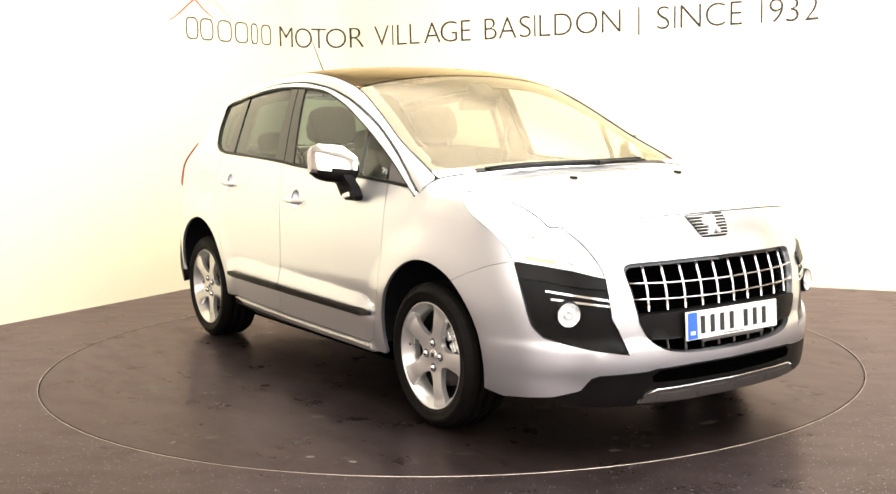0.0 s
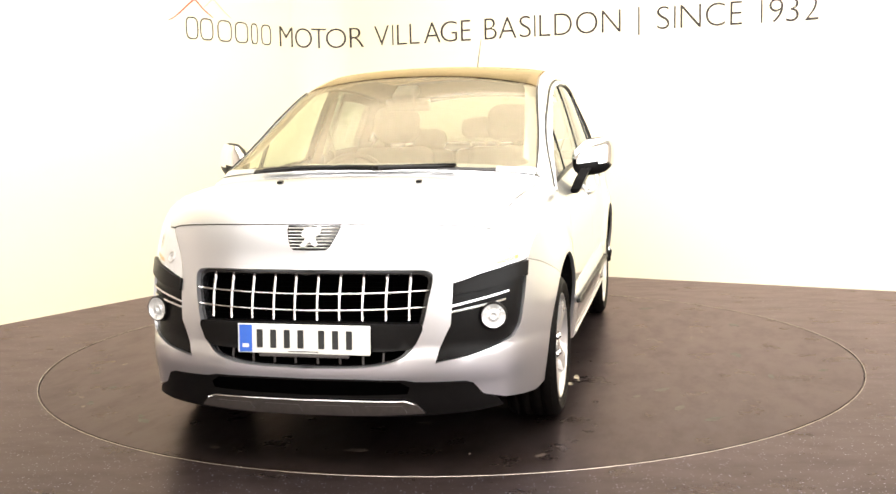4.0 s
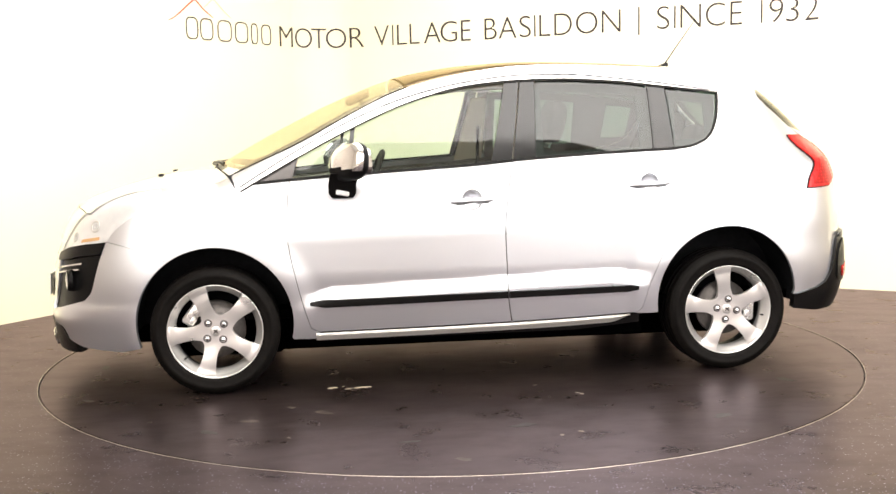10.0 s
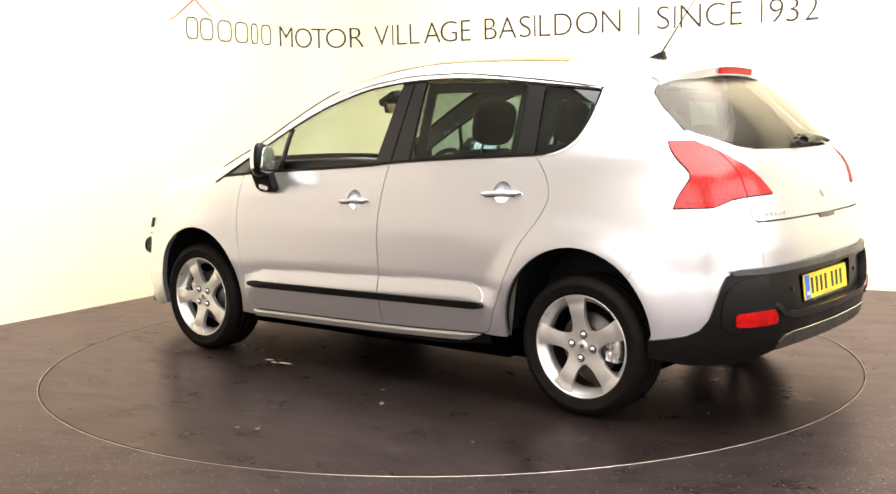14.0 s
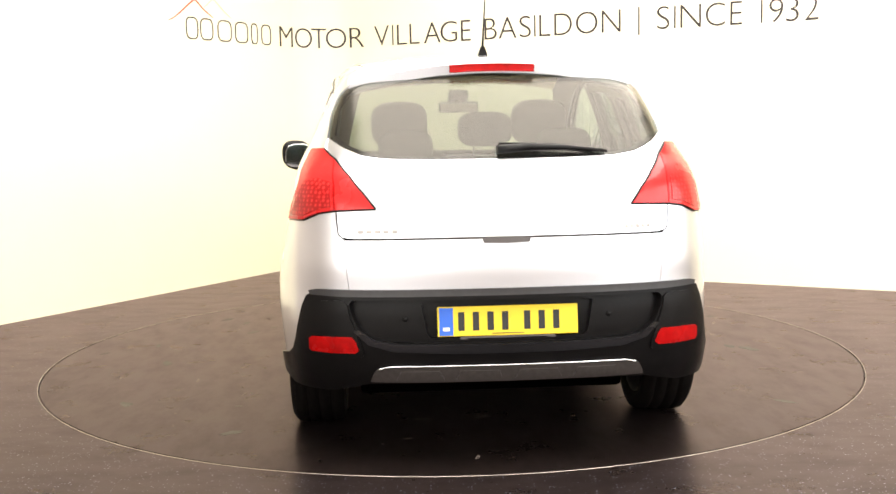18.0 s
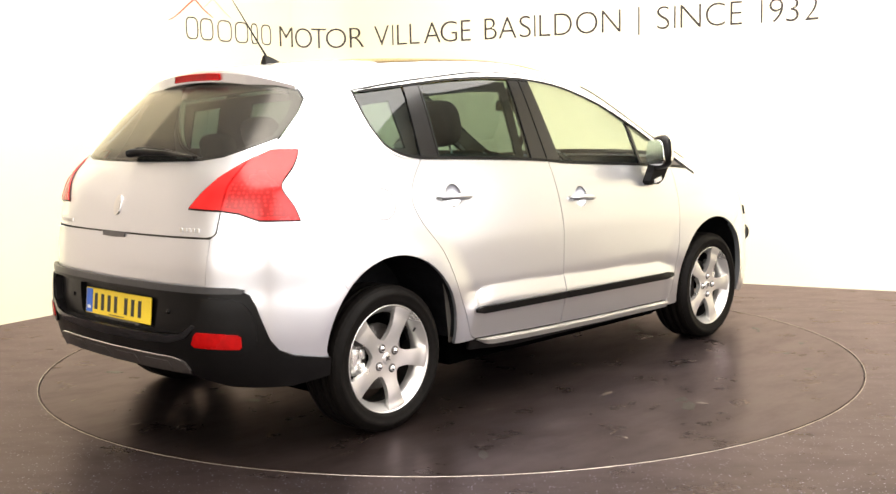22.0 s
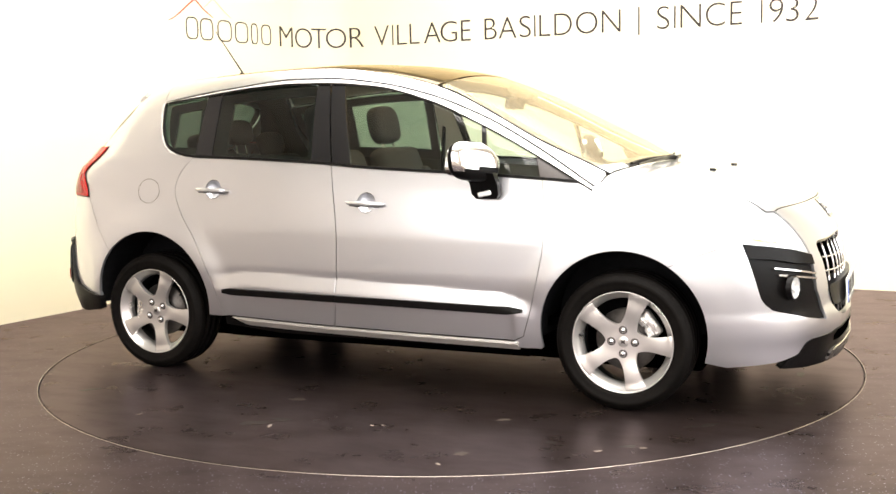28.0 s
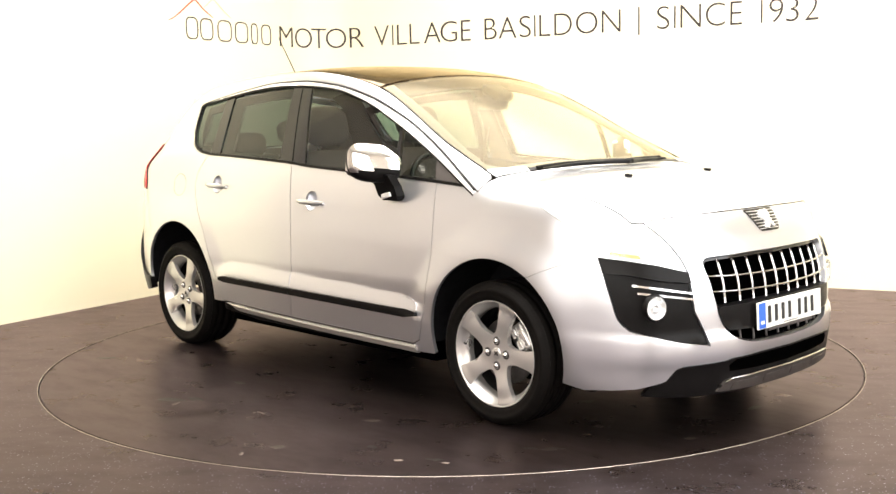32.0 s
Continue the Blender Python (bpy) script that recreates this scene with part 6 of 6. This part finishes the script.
def build_interior(car):
    rbox("cabin_floor", (2.9, 1.5, 0.04), (-0.45, 0, 0.37), DARK, car, bevel=0.005)
    for s in (1, -1):
        seat("front_seat", 0.02, s * 0.36, car)
    for y, w in ((0.35, 0.38), (0.0, 0.30), (-0.35, 0.38)):
        st = seat("rear_seat", -0.82, y, car, w, 0.58, False, 18)
        pillow("headrest", (0.10, 0.24, 0.15), (-0.485, 0, 1.275 if y == 0 else 1.20), CLOTH, st, -12)
        for s in (1, -1):
            tube("headrest_post", [(-0.46, s * 0.05, 1.12), (-0.48, s * 0.05, 1.24)], 0.006, CHROME, st, n=6)
    # dashboard
    vs, fs, n = [], [], 21
    for i in range(n):
        y = -0.76 + 1.52 * i / (n - 1)
        hood = 0.055 * math.exp(-((y + 0.36) / 0.17) ** 2)
        prof = [(0.66, 0.62), (0.60, 0.80), (0.62, 0.92 + hood), (0.70, 0.975 + hood), (0.82, 0.985 + hood * 0.5), (1.00, 1.00), (1.15 - 0.12 * (y / 0.76) ** 2, 1.01)]
        vs += [(a, y, b) for a, b in prof]
    for i in range(n - 1):
        for k in range(6):
            a = i * 7 + k
            fs.append((a, a + 7, a + 8, a + 1))
    from_arrays("dashboard", vs, fs, DASH, car)
    rbox("centre_console", (0.55, 0.22, 0.40), (0.52, 0, 0.62), DASH, car, (0, 24, 0), 0.04, 3)
    wheel = new("steering_wheel")
    wheel.parent = car
    wheel.matrix_basis = pose(0.46, -0.36, 0.975, 0, 66 - 90 + 90, 0)
    ring = [(0.185 * math.cos(a), 0.185 * math.sin(a), 0) for a in [2 * math.pi * i / 40 for i in range(40)]]
    tube("wheel_rim", ring, 0.016, BLACK, wheel, closed=True, n=10)
    part("wheel_hub", box_bm((0.13, 0.15, 0.05), (0, 0, 0.01), bevel=0.022), BLACK, wheel, smooth=True)
    for a in (90, 270, 0):
        x, y = polar(0.10, a)
        part("wheel_spoke", box_bm((0.16, 0.035, 0.018), (x * 1.15, y * 1.15, 0.005), (0, 0, a), bevel=0.006), TRIMGREY, wheel)
    mir = new("inner_mirror")
    mir.parent = car
    part("mirror_body", box_bm((0.03, 0.24, 0.065), (0.50, -0.02, 1.405), (0, 12, 0), bevel=0.012), BLACK, mir)
    part("mirror_face", box_bm((0.003, 0.22, 0.05), (0.4835, -0.02, 1.401), (0, 12, 0), bevel=0.001), CHROME, mir)
    tube("mirror_stalk", [(0.51, -0.02, 1.42), (0.54, -0.02, top_z(0.54, 0.0) - 0.03)], 0.014, BLACK, mir)
    part("sensor_box", box_bm((0.14, 0.12, 0.05), (0.545, -0.02, top_z(0.545, 0) - 0.035), (0, 25, 0), bevel=0.015), BLACK, car)
    # headlining, window linings and pillar trims
    def opening(x0, x1, lean, top, low):
        up = [sd(x, float(WT(x)) - top) for x in steps(x1 - lean, x0 - lean, 8)]
        return [sd(x, float(BELT(x)) + low) for x in steps(x0, x1, 8)] + up
    loop = [sd(x, float(BELT(x)) - 0.03) for x in steps(-0.30, -1.05, 10)] + [sd(*p) for p in DLO_END] + [sd(x, float(WT(x)) + 0.01) for x in steps(-1.30, -0.30, 10)]
    both("window_lining", Flank.lay, loop, TRIMGREY, car, holes=[opening(-0.36, -0.87, 0.0, 0.05, 0.04), opening(-1.07, -1.225, 0.02, 0.045, 0.065)], off=-0.05, lip=0.012, step=0.04)
    half = [tp(-1.04, y) for y in steps(0, 0.52, 8)] + [tp(x, float(CANT(x)) - 0.02) for x in steps(-1.05, -1.50, 9)] + [tp(-1.52, y) for y in steps(0.46, 0, 6)]
    sheet("headlining", Flank.lay, flank_mirror(half), LINING, car, off=-0.035, lip=0, step=0.08)
    loop = [sd(x, float(WC(x)) - 0.004) for x in steps(-1.30, 1.14, 36)] + [tp(x, float(CANT(x)) - 0.065) for x in steps(1.06, -1.30, 36)]
    both("pillar_lining", Flank.lay, loop, LINING, car, off=-0.028, lip=0, step=0.05)
    loop = [sd(-0.10, 1.08), sd(-0.20, 1.48), sd(-0.31, 1.49), sd(-0.29, 1.08)]
    both("post_lining", Flank.lay, loop, LINING, car, off=-0.035, lip=0, step=0.05)
    loop = [sd(-0.95, 1.13), sd(-0.95, 1.46), sd(-1.02, 1.46), sd(-1.04, 1.13)]
    both("rear_post_lining", Flank.lay, loop, DASH, car, off=-0.035, lip=0, step=0.05)
    loop = [sd(-1.28, 1.16)] + [sd(x, z) for x, z in ((-1.33, 1.30), (-1.33, 1.42))] + [tp(-1.34, 0.48), tp(-1.50, 0.44), sd(-1.60, 1.30), sd(-1.66, 1.18), sd(-1.70, 0.9), sd(-1.4, 0.9), sd(-1.2, 0.95)]
    both("rear_side_lining", Flank.lay, loop, DASH, car, off=-0.035, lip=0, step=0.07)
    rbox("parcel_shelf", (0.55, 1.20, 0.03), (-1.58, 0, 1.02), DASH, car, bevel=0.008)
    half = [(0.0, 0.70), rr(0.55, 0.70), rr(0.60, 1.12), (0.0, 1.14)]
    sheet("tailgate_lining", Rear.lay, mirrored(half), DASH, car, off=-0.04, lip=0, step=0.08)
    for s in (1, -1):
        tube("seat_belt", [(-0.26, s * 0.74, 1.30), (-0.24, s * 0.66, 1.05), (-0.20, s * 0.62, 0.8)], 0.012, BLACK, car, n=6, flat=0.3)


def build_car():
    car = tagged(new("car"), "silver five-door crossover car standing on the turntable", "car")
    fd, rd, fog, tail, lens, black_top, low = build_skin(car)
    build_windows(car, fd, rd)
    build_wheel(car, 1.3085, 0.766, -4, True, 37, 50, -41)
    build_wheel(car, -1.310, 0.748, 10, True, 183, 8, 191)
    build_wheel(car, 1.3085, -0.766, -2, False, 36, 0, 175)
    build_wheel(car, -1.310, -0.748, 65, False, 178, 31, 30)
    build_underbody(car)
    build_front(car, fog)
    build_rear(car, black_top)
    build_side_details(car, fd, rd)
    build_screen_details(car)
    build_interior(car)
    return car


# ---------------------------------------------------------------- build
OX, OY = -0.0487, -0.0819
TURN = [(0.0, -56.2), (0.5, -61.4), (1.0, -67.4), (1.5, -73.1), (2.0, -79.2), (2.5, -84.9), (3.0, -91.0), (3.5, -96.7), (4.0, -102.8), (4.5, -108.5),
        (6.5, -131.8), (7.0, -137.7), (7.5, -143.4), (8.0, -149.1), (8.5, -154.9), (9.0, -160.8), (9.5, -166.6), (10.0, -172.6), (10.5, -178.3), (11.0, -184.3),
        (11.5, -189.9), (12.0, -195.9), (12.5, -201.6), (13.0, -207.5), (13.5, -213.3), (15.5, -236.7), (16.0, -242.7), (16.5, -248.5), (17.0, -254.5),
        (17.5, -260.3), (18.0, -266.4), (18.5, -272.1), (19.0, -278.2), (19.5, -283.9), (20.0, -290.0), (20.5, -295.8), (21.0, -301.8), (21.5, -307.5),
        (22.0, -313.6), (22.5, -319.3), (23.0, -325.4), (23.5, -331.1), (24.0, -337.1), (24.5, -342.8), (25.0, -348.8), (25.5, -354.4), (27.5, -378.0)]
TURN += [(28.0, -383.9), (28.5, -389.5), (29.0, -395.5), (29.5, -400.6), (30.0, -404.2), (30.4, -405.7), (30.8, -406.15), (31.2, -406.2), (32.0, -406.2)]


def motions():
    rows, table_rows = [], []
    for t, a in TURN:
        r = math.radians(a)
        x, y = OX * math.cos(r) - OY * math.sin(r), OX * math.sin(r) + OY * math.cos(r)
        rows.append((t, pose(x, y, 0, 0, 0, a)))
        table_rows.append((t, pose(0, 0, 0, 0, 0, a)))
    walk(car, rows)
    walk(turntable, table_rows)


room()
turntable = floor_and_table()
lettering()
car = build_car()
motions()
